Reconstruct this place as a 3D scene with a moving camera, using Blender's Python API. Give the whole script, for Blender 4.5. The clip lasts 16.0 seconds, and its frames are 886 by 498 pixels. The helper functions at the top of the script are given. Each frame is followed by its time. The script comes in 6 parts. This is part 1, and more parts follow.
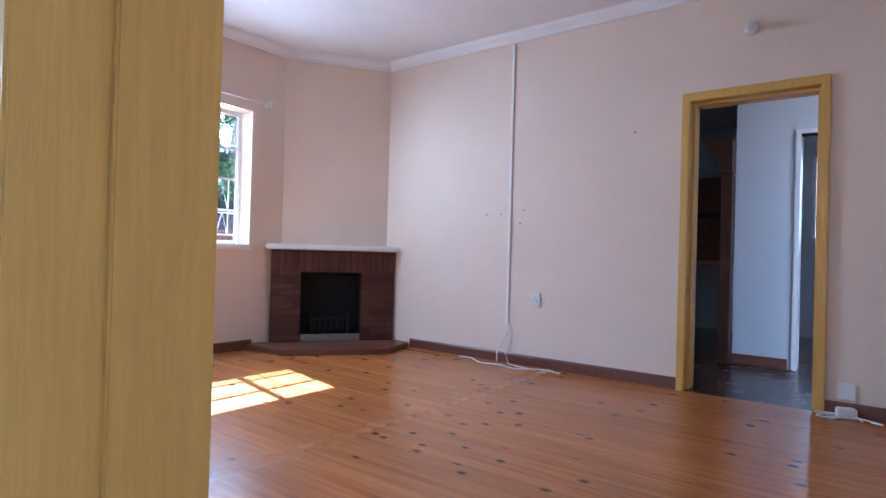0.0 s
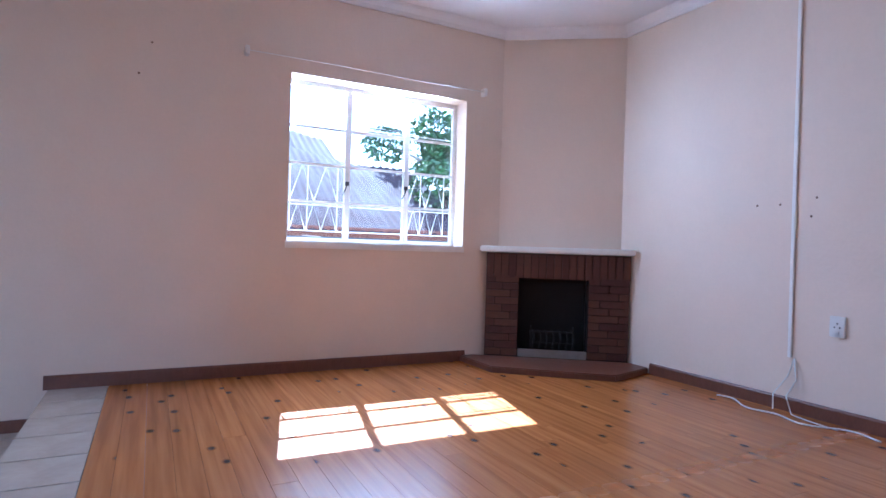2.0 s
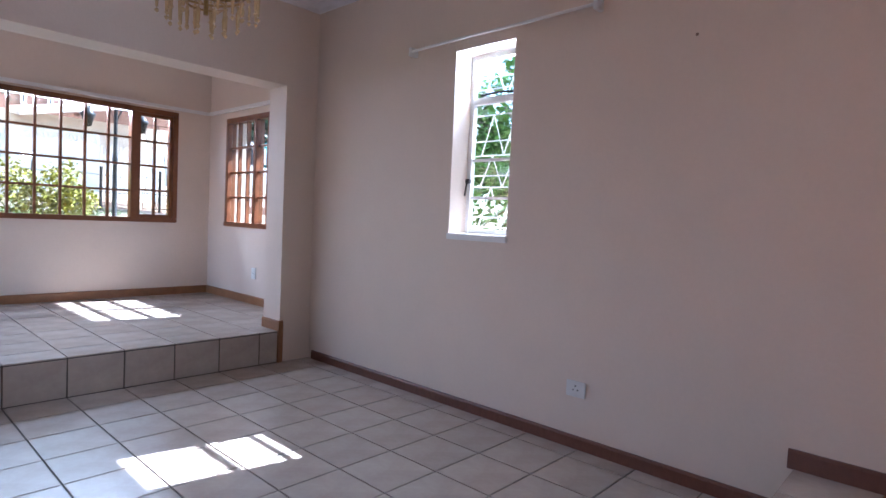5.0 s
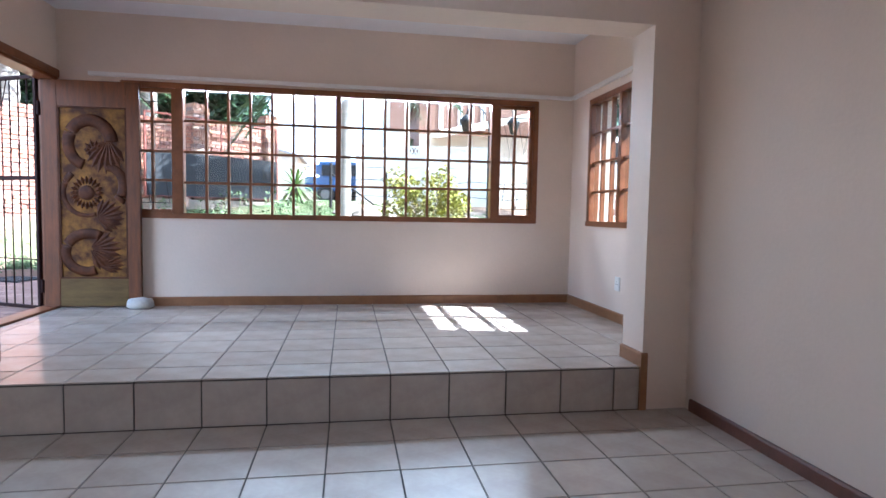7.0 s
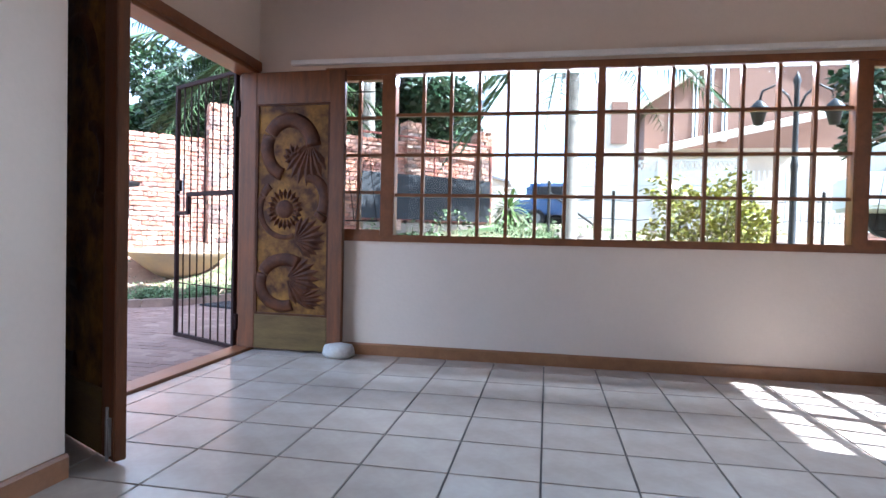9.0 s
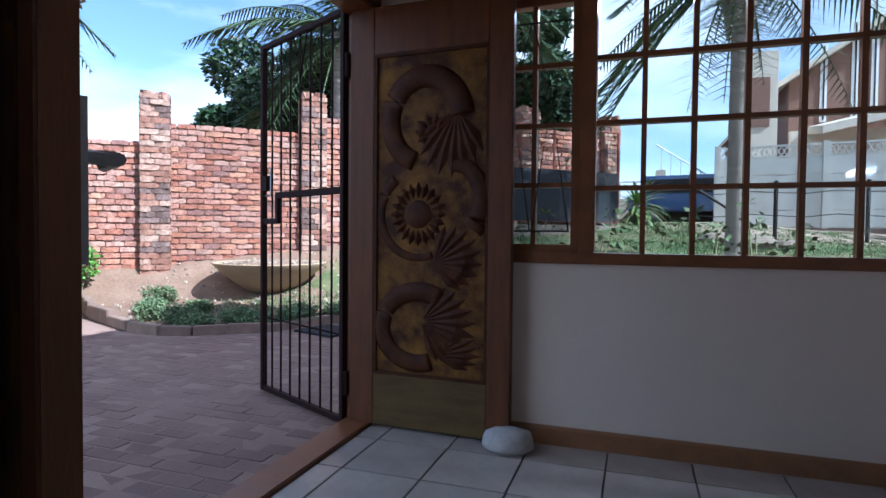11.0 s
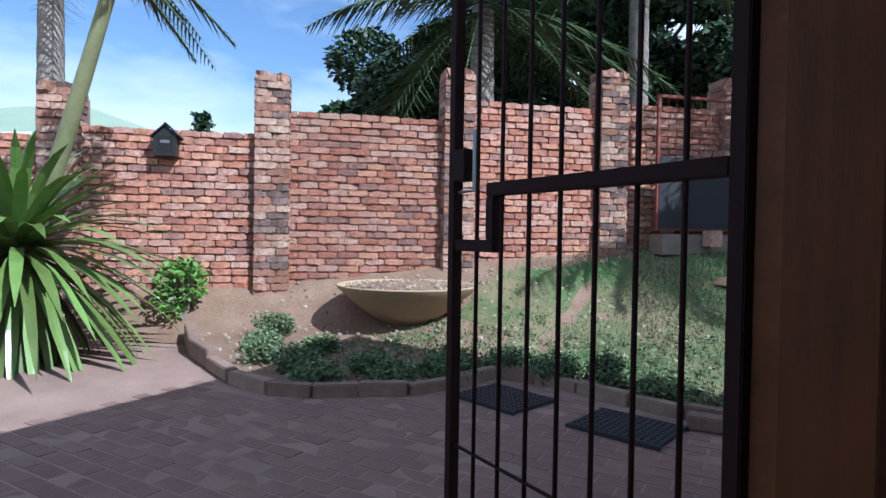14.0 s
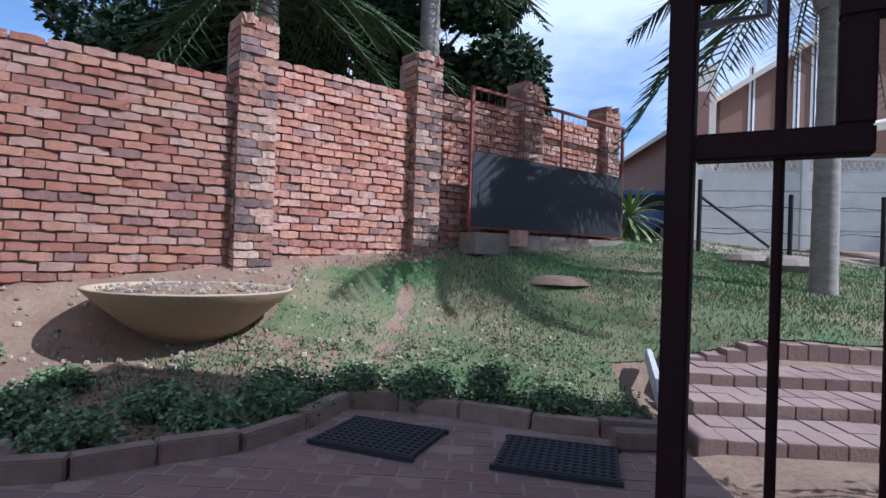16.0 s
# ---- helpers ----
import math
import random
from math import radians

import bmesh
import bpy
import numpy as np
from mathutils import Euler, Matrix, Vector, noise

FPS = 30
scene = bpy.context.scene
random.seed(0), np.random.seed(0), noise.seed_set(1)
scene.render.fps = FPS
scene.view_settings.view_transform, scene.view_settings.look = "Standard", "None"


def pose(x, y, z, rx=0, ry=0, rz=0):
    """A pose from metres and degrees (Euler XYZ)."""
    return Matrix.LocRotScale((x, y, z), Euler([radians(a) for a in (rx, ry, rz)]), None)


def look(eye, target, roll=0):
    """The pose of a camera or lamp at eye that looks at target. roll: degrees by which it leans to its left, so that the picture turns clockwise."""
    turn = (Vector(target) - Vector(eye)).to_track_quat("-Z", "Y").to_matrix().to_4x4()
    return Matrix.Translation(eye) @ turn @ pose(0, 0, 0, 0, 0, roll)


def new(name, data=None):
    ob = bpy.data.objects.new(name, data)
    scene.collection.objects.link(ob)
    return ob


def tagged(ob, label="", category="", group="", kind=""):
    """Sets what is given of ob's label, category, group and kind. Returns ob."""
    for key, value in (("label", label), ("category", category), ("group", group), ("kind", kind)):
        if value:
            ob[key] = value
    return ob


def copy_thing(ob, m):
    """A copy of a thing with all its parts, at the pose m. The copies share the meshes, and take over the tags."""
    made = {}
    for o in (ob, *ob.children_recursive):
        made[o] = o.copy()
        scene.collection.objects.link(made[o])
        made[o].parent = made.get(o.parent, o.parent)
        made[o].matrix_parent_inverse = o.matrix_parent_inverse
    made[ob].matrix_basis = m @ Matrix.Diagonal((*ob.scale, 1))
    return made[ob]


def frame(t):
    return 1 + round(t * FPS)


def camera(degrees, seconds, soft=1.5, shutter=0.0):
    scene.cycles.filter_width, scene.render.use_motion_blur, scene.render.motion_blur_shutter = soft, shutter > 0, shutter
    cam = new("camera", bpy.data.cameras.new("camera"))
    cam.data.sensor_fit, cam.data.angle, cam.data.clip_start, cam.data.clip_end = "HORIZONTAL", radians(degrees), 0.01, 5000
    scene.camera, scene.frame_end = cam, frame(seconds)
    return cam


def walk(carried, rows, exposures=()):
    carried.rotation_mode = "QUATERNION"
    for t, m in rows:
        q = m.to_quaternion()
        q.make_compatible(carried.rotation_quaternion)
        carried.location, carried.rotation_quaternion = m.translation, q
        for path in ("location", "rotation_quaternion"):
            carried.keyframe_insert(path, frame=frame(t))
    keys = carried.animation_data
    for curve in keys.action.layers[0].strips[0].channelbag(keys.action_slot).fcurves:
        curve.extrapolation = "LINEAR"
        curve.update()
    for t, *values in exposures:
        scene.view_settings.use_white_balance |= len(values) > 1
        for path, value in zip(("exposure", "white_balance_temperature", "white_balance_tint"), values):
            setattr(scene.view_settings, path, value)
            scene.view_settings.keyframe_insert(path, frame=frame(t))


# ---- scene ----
cam = camera(75.9, 16.0)

PATH = [
    (0, (1.131, -0.069, 0.915), (-0.084, 1.52, 0.931), 1.6),
    (0.5, (1.056, 0.148, 0.927), (-0.233, 1.677, 0.941), 1.6),
    (1, (0.985, 0.315, 0.945), (-0.457, 1.698, 0.943), 1.7),
    (1.5, (0.869, 0.515, 0.935), (-0.752, 1.688, 0.935), 1.6),
    (2, (0.738, 0.654, 0.929), (-1.041, 1.566, 0.927), 1.8),
    (2.5, (0.606, 0.768, 0.885), (-1.304, 1.359, 0.894), 1.9),
    (3, (0.426, 0.828, 0.86), (-1.556, 1.093, 0.879), 2.3),
    (3.5, (0.225, 0.866, 0.88), (-1.770, 0.755, 0.893), 2.8),
    (4, (-0.048, 0.864, 0.925), (-1.953, 0.255, 0.904), 3.0),
    (4.5, (-0.31, 0.79, 0.983), (-2.014, -0.254, 0.909), 2.8),
    (5, (-0.522, 0.617, 1.017), (-1.99, -0.738, 0.918), 2.6),
    (5.2, (-0.621, 0.525, 1.005), (-1.979, -0.940, 0.911), 2.5),
    (7.3, (-1.34, -0.681, 0.918), (-1.499, -2.671, 0.8), 1.0),
    (7.5, (-1.293, -0.874, 0.908), (-1.343, -2.87, 0.797), 1.1),
    (8, (-1.157, -1.327, 0.908), (-1.051, -3.321, 0.810), 1.1),
    (8.5, (-1.042, -1.751, 0.906), (-0.832, -3.739, 0.83), 1.2),
    (9, (-0.886, -2.152, 0.903), (-0.526, -4.119, 0.858), 1.3),
    (9.2, (-0.829, -2.305, 0.899), (-0.409, -4.26, 0.866), 1.4),
    (11.3, (0.129, -3.703, 1.034), (0.874, -5.558, 0.97), 0.2),
    (11.5, (0.175, -3.819, 1.07), (1.01, -5.635, 1.007), 0.0),
    (12, (0.326, -4.053, 1.099), (1.322, -5.786, 1.043), -0.1),
    (12.5, (0.561, -4.271, 1.096), (1.607, -5.974, 1.039), 0.3),
    (13, (0.803, -4.513, 1.087), (1.855, -6.212, 1.027), 0.4),
    (13.5, (1.135, -4.787, 1.041), (2.186, -6.488, 0.997), 0.6),
    (14, (1.396, -5.001, 1.071), (2.386, -6.738, 1.029), 0.9),
    (14.5, (1.688, -5.176, 1.05), (2.516, -6.996, 1.018), 1.2),
    (15, (1.920, -5.386, 0.995), (2.595, -7.266, 0.969), 1.2),
    (15.5, (2.142, -5.511, 0.968), (2.539, -7.471, 0.948), 1.5),
    (16, (2.438, -5.742, 0.913), (2.569, -7.738, 0.922), 1.9),
]
EXPOSURES = [(0.0, 3.8, 4650, 10), (1.0, 3.75, 4250, 12), (2.5, 3.55, 4550, 12), (3.5, 3.35, 4700, 12), (4.5, 3.2, 5150, 16), (5.0, 3.2, 5000, 15), (7.5, 3.3, 5150, 10), (9.2, 2.95, 5150, 10), (11.3, 1.15, 5000, 10), (12.0, 0.95, 5000, 10), (13.5, 0.75, 5100, 8), (16.0, 0.5, 5000, 14)]
walk(cam, [(t, look(eye, target, roll)) for t, eye, target, roll in PATH], EXPOSURES)

# ---- sky and sun ----
SUN_UP = radians(43.6)
SUN_FROM = Vector((-1.0, 0.21, 0.0)).normalized()
world = bpy.data.worlds.new("world")
scene.world = world
world.use_nodes = True
wn = world.node_tree
sky = wn.nodes.new("ShaderNodeTexSky")
sky.sky_type, sky.sun_disc = "NISHITA", False
sky.sun_elevation = SUN_UP
sky.sun_rotation = math.atan2(SUN_FROM.x, SUN_FROM.y)
sky.air_density, sky.dust_density = 1.0, 0.6
tex_c = wn.nodes.new("ShaderNodeTexCoord")
cl_map = wn.nodes.new("ShaderNodeMapping")
cl_map.inputs["Scale"].default_value = (1.0, 1.0, 3.0)
cl_noise = wn.nodes.new("ShaderNodeTexNoise")
cl_noise.inputs["Scale"].default_value, cl_noise.inputs["Detail"].default_value = 1.6, 6.0
cl_ramp = wn.nodes.new("ShaderNodeValToRGB")
cl_ramp.color_ramp.elements[0].position, cl_ramp.color_ramp.elements[1].position = 0.42, 0.60
cl_mix = wn.nodes.new("ShaderNodeMixRGB")
cl_mix.inputs[2].default_value = (6.5, 6.8, 7.2, 1)
bg = wn.nodes["Background"]
bg.inputs[1].default_value = 0.10
wn.links.new(tex_c.outputs["Generated"], cl_map.inputs[0])
wn.links.new(cl_map.outputs[0], cl_noise.inputs["Vector"])
wn.links.new(cl_noise.outputs["Fac"], cl_ramp.inputs[0])
wn.links.new(cl_ramp.outputs[0], cl_mix.inputs[0])
wn.links.new(sky.outputs[0], cl_mix.inputs[1])
wn.links.new(cl_mix.outputs[0], bg.inputs[0])

sun = new("sun", bpy.data.lights.new("sun", "SUN"))
sun.data.energy, sun.data.angle, sun.data.color = 4.6, radians(0.53), (1.0, 0.95, 0.87)
sun.matrix_world = look(SUN_FROM * 30 * math.cos(SUN_UP) + Vector((0, 0, 30 * math.sin(SUN_UP))), (0, 0, 0))


def sky_fill_lamp(name, place, target, width, height, watts):
    """Area lamp added at a window's head to boost the sky light indoors."""
    ob = new(name, bpy.data.lights.new(name, "AREA"))
    ob.data.shape, ob.data.size, ob.data.size_y, ob.data.energy = "RECTANGLE", width, height, watts
    ob.data.color = (0.86, 0.93, 1.0)
    ob.matrix_world = look(place, target)
    return ob


sky_fill_lamp("sky_fill_lounge", (-3.66, 2.21, 2.085), (0, 0.8, 1.2), 1.40, 0.12, 7)
sky_fill_lamp("sky_fill_front", (-1.25, -6.31, 2.065), (-1.25, -3.0, 0.6), 3.85, 0.07, 11)
sky_fill_lamp("sky_fill_dining", (-3.66, -1.75, 2.085), (0, -1.6, 1.2), 0.44, 0.12, 2)


# ---- materials ----
def mat(name, color, rough=0.6, var=0.12, scale=6.0, bump=0.15, bump_scale=60.0, metal=0.0, color2=None, mask=0.5, spec=0.5, per_object=0.0, stretch=(1, 1, 1), per_island=0.0, coat=0.0):
    """A painted or natural surface: base colour with stains at one scale, grain at another, and fine relief."""
    m = bpy.data.materials.new(name)
    m.use_nodes = True
    t = m.node_tree
    p = t.nodes["Principled BSDF"]
    p.inputs["Roughness"].default_value, p.inputs["Metallic"].default_value = rough, metal
    p.inputs["Specular IOR Level"].default_value = spec
    p.inputs["Coat Weight"].default_value = coat
    co = t.nodes.new("ShaderNodeTexCoord")
    mp = t.nodes.new("ShaderNodeMapping")
    mp.inputs["Scale"].default_value = stretch
    t.links.new(co.outputs["Object"], mp.inputs[0])
    big = t.nodes.new("ShaderNodeTexNoise")
    big.inputs["Scale"].default_value, big.inputs["Detail"].default_value, big.inputs["Roughness"].default_value = scale, 5.0, 0.6
    fine = t.nodes.new("ShaderNodeTexNoise")
    fine.inputs["Scale"].default_value, fine.inputs["Detail"].default_value = bump_scale, 4.0
    t.links.new(mp.outputs[0], big.inputs["Vector"])
    t.links.new(mp.outputs[0], fine.inputs["Vector"])
    ramp = t.nodes.new("ShaderNodeValToRGB")
    c2 = color2 or tuple(c * (1 - var * 1.6) for c in color)
    ramp.color_ramp.elements[0].position, ramp.color_ramp.elements[1].position = mask - 0.17, mask + 0.17
    ramp.color_ramp.elements[0].color = (*c2, 1)
    ramp.color_ramp.elements[1].color = (*color, 1)
    t.links.new(big.outputs["Fac"], ramp.inputs[0])
    hsv = t.nodes.new("ShaderNodeHueSaturation")
    val = t.nodes.new("ShaderNodeMapRange")
    val.inputs["To Min"].default_value, val.inputs["To Max"].default_value = 1 - var, 1 + var
    t.links.new(fine.outputs["Fac"], val.inputs["Value"])
    last = val.outputs[0]
    if per_object or per_island:
        if per_object:
            info = t.nodes.new("ShaderNodeObjectInfo")
            rnd = info.outputs["Random"]
        else:
            rnd = t.nodes.new("ShaderNodeNewGeometry").outputs["Random Per Island"]
        k = per_object or per_island
        r = t.nodes.new("ShaderNodeMapRange")
        r.inputs["To Min"].default_value, r.inputs["To Max"].default_value = 1 - k, 1 + k
        t.links.new(rnd, r.inputs["Value"])
        mul = t.nodes.new("ShaderNodeMath")
        mul.operation = "MULTIPLY"
        t.links.new(last, mul.inputs[0])
        t.links.new(r.outputs[0], mul.inputs[1])
        last = mul.outputs[0]
        hue = t.nodes.new("ShaderNodeMapRange")
        hue.inputs["To Min"].default_value, hue.inputs["To Max"].default_value = 0.5 - 0.04 * k, 0.5 + 0.03 * k
        t.links.new(rnd, hue.inputs["Value"])
        t.links.new(hue.outputs[0], hsv.inputs["Hue"])
    t.links.new(last, hsv.inputs["Value"])
    t.links.new(ramp.outputs[0], hsv.inputs["Color"])
    t.links.new(hsv.outputs[0], p.inputs["Base Color"])
    rr = t.nodes.new("ShaderNodeMapRange")
    rr.inputs["To Min"].default_value, rr.inputs["To Max"].default_value = max(0.02, rough - 0.1), min(1, rough + 0.1)
    t.links.new(big.outputs["Fac"], rr.inputs["Value"])
    t.links.new(rr.outputs[0], p.inputs["Roughness"])
    if bump:
        b = t.nodes.new("ShaderNodeBump")
        b.inputs["Strength"].default_value, b.inputs["Distance"].default_value = bump, 0.01
        t.links.new(fine.outputs["Fac"], b.inputs["Height"])
        t.links.new(b.outputs[0], p.inputs["Normal"])
    return m


def glass_mat():
    m = bpy.data.materials.new("window_glass")
    m.use_nodes = True
    t = m.node_tree
    t.nodes.remove(t.nodes["Principled BSDF"])
    clear, gloss, mix, fr, pw, lo = (t.nodes.new("ShaderNode" + k) for k in ("BsdfTransparent", "BsdfGlossy", "MixShader", "LayerWeight", "Math", "Math"))
    clear.inputs[0].default_value = (0.86, 0.89, 0.88, 1)
    gloss.inputs["Roughness"].default_value = 0.02
    fr.inputs["Blend"].default_value = 0.5
    pw.operation, lo.operation = "POWER", "MULTIPLY_ADD"
    pw.inputs[1].default_value = 5.0
    lo.inputs[1].default_value, lo.inputs[2].default_value = 0.6, 0.035
    t.links.new(fr.outputs["Facing"], pw.inputs[0])
    t.links.new(pw.outputs[0], lo.inputs[0])
    t.links.new(lo.outputs[0], mix.inputs[0])
    t.links.new(clear.outputs[0], mix.inputs[1])
    t.links.new(gloss.outputs[0], mix.inputs[2])
    t.links.new(mix.outputs[0], t.nodes["Material Output"].inputs[0])
    return m


def pine_mat():
    """Varnished pine boards: streaked grain along x, tone by board, dark knots."""
    m = bpy.data.materials.new("varnished_pine")
    m.use_nodes = True
    t = m.node_tree
    p = t.nodes["Principled BSDF"]
    co = t.nodes.new("ShaderNodeTexCoord")
    info = t.nodes.new("ShaderNodeObjectInfo")
    off = t.nodes.new("ShaderNodeVectorMath")
    off.operation = "ADD"
    t.links.new(co.outputs["Object"], off.inputs[0])
    sc = t.nodes.new("ShaderNodeVectorMath")
    sc.operation = "SCALE"
    sc.inputs["Scale"].default_value = 40.0
    t.links.new(info.outputs["Random"], sc.inputs[0])
    t.links.new(sc.outputs[0], off.inputs[1])
    mp = t.nodes.new("ShaderNodeMapping")
    mp.inputs["Scale"].default_value = (0.9, 20.0, 1.0)
    t.links.new(off.outputs[0], mp.inputs[0])
    grain = t.nodes.new("ShaderNodeTexNoise")
    grain.inputs["Scale"].default_value, grain.inputs["Detail"].default_value = 1.5, 2.5
    t.links.new(mp.outputs[0], grain.inputs["Vector"])
    ramp = t.nodes.new("ShaderNodeValToRGB")
    ramp.color_ramp.elements[0].position, ramp.color_ramp.elements[1].position = 0.3, 0.72
    ramp.color_ramp.elements[0].color, ramp.color_ramp.elements[1].color = (0.30, 0.098, 0.022, 1), (0.46, 0.175, 0.042, 1)
    t.links.new(grain.outputs["Fac"], ramp.inputs[0])
    kmap = t.nodes.new("ShaderNodeMapping")
    kmap.inputs["Scale"].default_value = (3.3, 4.6, 1.0)
    t.links.new(off.outputs[0], kmap.inputs[0])
    warp = t.nodes.new("ShaderNodeTexVoronoi")
    warp.voronoi_dimensions = "2D"
    warp.inputs["Scale"].default_value, warp.inputs["Randomness"].default_value = 1.0, 1.0
    t.links.new(kmap.outputs[0], warp.inputs["Vector"])
    kr = t.nodes.new("ShaderNodeValToRGB")
    kr.color_ramp.elements[0].position, kr.color_ramp.elements[1].position = 0.03, 0.115
    kr.color_ramp.elements[0].color, kr.color_ramp.elements[1].color = (0, 0, 0, 1), (1, 1, 1, 1)
    t.links.new(warp.outputs["Distance"], kr.inputs[0])
    some = t.nodes.new("ShaderNodeMath")
    some.operation = "GREATER_THAN"
    some.inputs[1].default_value = 0.42
    sepc = t.nodes.new("ShaderNodeSeparateColor")
    t.links.new(warp.outputs["Color"], sepc.inputs[0])
    t.links.new(sepc.outputs[0], some.inputs[0])
    mx = t.nodes.new("ShaderNodeMath")
    mx.operation = "MAXIMUM"
    t.links.new(kr.outputs[0], mx.inputs[0])
    t.links.new(some.outputs[0], mx.inputs[1])
    knot = t.nodes.new("ShaderNodeMixRGB")
    knot.inputs[1].default_value = (0.05, 0.017, 0.008, 1)
    t.links.new(mx.outputs[0], knot.inputs[0])
    t.links.new(ramp.outputs[0], knot.inputs[2])
    hsv = t.nodes.new("ShaderNodeHueSaturation")
    r = t.nodes.new("ShaderNodeMapRange")
    r.inputs["To Min"].default_value, r.inputs["To Max"].default_value = 0.90, 1.08
    t.links.new(info.outputs["Random"], r.inputs["Value"])
    t.links.new(r.outputs[0], hsv.inputs["Value"])
    t.links.new(knot.outputs[0], hsv.inputs["Color"])
    t.links.new(hsv.outputs[0], p.inputs["Base Color"])
    p.inputs["Roughness"].default_value = 0.24
    wob = t.nodes.new("ShaderNodeTexNoise")
    wob.inputs["Scale"].default_value = 2.5
    t.links.new(co.outputs["Object"], wob.inputs["Vector"])
    rr = t.nodes.new("ShaderNodeMapRange")
    rr.inputs["To Min"].default_value, rr.inputs["To Max"].default_value = 0.22, 0.30
    t.links.new(wob.outputs["Fac"], rr.inputs["Value"])
    t.links.new(rr.outputs[0], p.inputs["Roughness"])
    b = t.nodes.new("ShaderNodeBump")
    b.inputs["Strength"].default_value, b.inputs["Distance"].default_value = 0.02, 0.01
    t.links.new(grain.outputs["Fac"], b.inputs["Height"])
    t.links.new(b.outputs[0], p.inputs["Normal"])
    return m


def brick_mat(name, tones, island):
    """Hand-made bricks: each one fired to its own tone, blotched and pitted."""
    m = mat(name, (0.96, 0.99, 1.0), 0.92, 0.25, 24.0, 0.9, 75.0, color2=(0.58, 0.53, 0.53))
    t = m.node_tree
    p = t.nodes["Principled BSDF"]
    old = p.inputs["Base Color"].links[0].from_socket
    rnd = t.nodes.new("ShaderNodeNewGeometry").outputs["Random Per Island"] if island else t.nodes.new("ShaderNodeObjectInfo").outputs["Random"]
    ramp = t.nodes.new("ShaderNodeValToRGB")
    ramp.color_ramp.interpolation = "CONSTANT"
    el = ramp.color_ramp.elements
    while len(el) < len(tones):
        el.new(0.5)
    for k, c in enumerate(tones):
        el[k].position = k / len(tones)
        el[k].color = (*c, 1)
    t.links.new(rnd, ramp.inputs[0])
    mul = t.nodes.new("ShaderNodeMixRGB")
    mul.blend_type = "MULTIPLY"
    mul.inputs[0].default_value = 1.0
    t.links.new(ramp.outputs[0], mul.inputs[1])
    t.links.new(old, mul.inputs[2])
    t.links.new(mul.outputs[0], p.inputs["Base Color"])
    return m


CREAM = mat("cream_wall_paint", (0.72, 0.61, 0.515), 0.55, 0.03, 1.6, 0.12, 45.0, spec=0.3)
WHITE = mat("white_gloss_paint", (0.80, 0.79, 0.77), 0.35, 0.05, 8.0, 0.06, 40.0)
CEIL = mat("white_ceiling_paint", (0.76, 0.75, 0.76), 0.7, 0.03, 2.0, 0.05, 30.0)
YELLOW = mat("yellow_brush_paint", (0.62, 0.385, 0.08), 0.35, 0.08, 9.0, 0.15, 30.0, stretch=(8, 8, 0.5))
PINE = pine_mat()
TILE = mat("glazed_beige_tile", (0.47, 0.41, 0.355), 0.22, 0.06, 4.5, 0.03, 40.0, color2=(0.39, 0.33, 0.285), per_object=0.06)
GROUT = mat("dark_grout", (0.10, 0.085, 0.08), 0.9, 0.2, 20.0, 0.3, 200.0)
SKIRT = mat("red_brown_skirting_paint", (0.15, 0.055, 0.032), 0.4, 0.15, 12.0, 0.08, 50.0, stretch=(3, 3, 1))
SKIRT2 = mat("stained_pine_skirting", (0.30, 0.14, 0.06), 0.4, 0.15, 8.0, 0.08, 60.0)
TIMBER = mat("meranti_window_timber", (0.23, 0.082, 0.028), 0.38, 0.2, 10.0, 0.1, 70.0)
DARKWOOD = mat("dark_stained_timber", (0.075, 0.03, 0.016), 0.4, 0.25, 9.0, 0.12, 60.0)
CARVE = mat("worn_carved_hardwood", (0.085, 0.03, 0.011), 0.6, 0.25, 9.0, 0.3, 40.0, color2=(0.032, 0.011, 0.006), spec=0.15)
DOORWOOD = mat("dark_varnished_door_timber", (0.15, 0.05, 0.016), 0.5, 0.2, 6.0, 0.12, 60.0, color2=(0.085, 0.034, 0.013), spec=0.3, stretch=(4, 4, 0.6))
GOLDWOOD = mat("worn_golden_timber", (0.25, 0.125, 0.022), 0.6, 0.2, 7.5, 0.25, 40.0, color2=(0.045, 0.016, 0.008), mask=0.57, spec=0.15)
DULLWOOD = mat("dull_olive_timber", (0.13, 0.085, 0.028), 0.6, 0.15, 5.0, 0.2, 40.0, color2=(0.085, 0.05, 0.018), spec=0.2, stretch=(0.6, 4, 4))
ROCK = mat("brown_grey_rock", (0.24, 0.19, 0.15), 0.9, 0.2, 6.0, 0.5, 40.0)
PEBBLE = mat("dull_pebble", (0.33, 0.27, 0.20), 0.9, 0.2, 6.0, 0.3, 40.0, per_island=0.4)
FPBRICK = mat("dark_red_face_brick", (0.095, 0.032, 0.02), 0.55, 0.2, 14.0, 0.25, 90.0, per_object=0.28)
MORTAR = mat("dark_mortar", (0.028, 0.016, 0.013), 0.9, 0.2, 20.0, 0.4, 90.0)
SOOT = mat("sooty_black_brick", (0.012, 0.011, 0.011), 0.9, 0.2, 9.0, 0.3, 50.0)
IRON = mat("rusty_black_iron", (0.03, 0.026, 0.024), 0.55, 0.2, 20.0, 0.2, 120.0, metal=0.6)
STEEL = mat("dull_grey_steel", (0.30, 0.30, 0.30), 0.4, 0.1, 20.0, 0.1, 120.0, metal=0.9)
GATEPAINT = mat("maroon_gate_paint", (0.022, 0.007, 0.006), 0.75, 0.2, 30.0, 0.15, 150.0, spec=0.2)
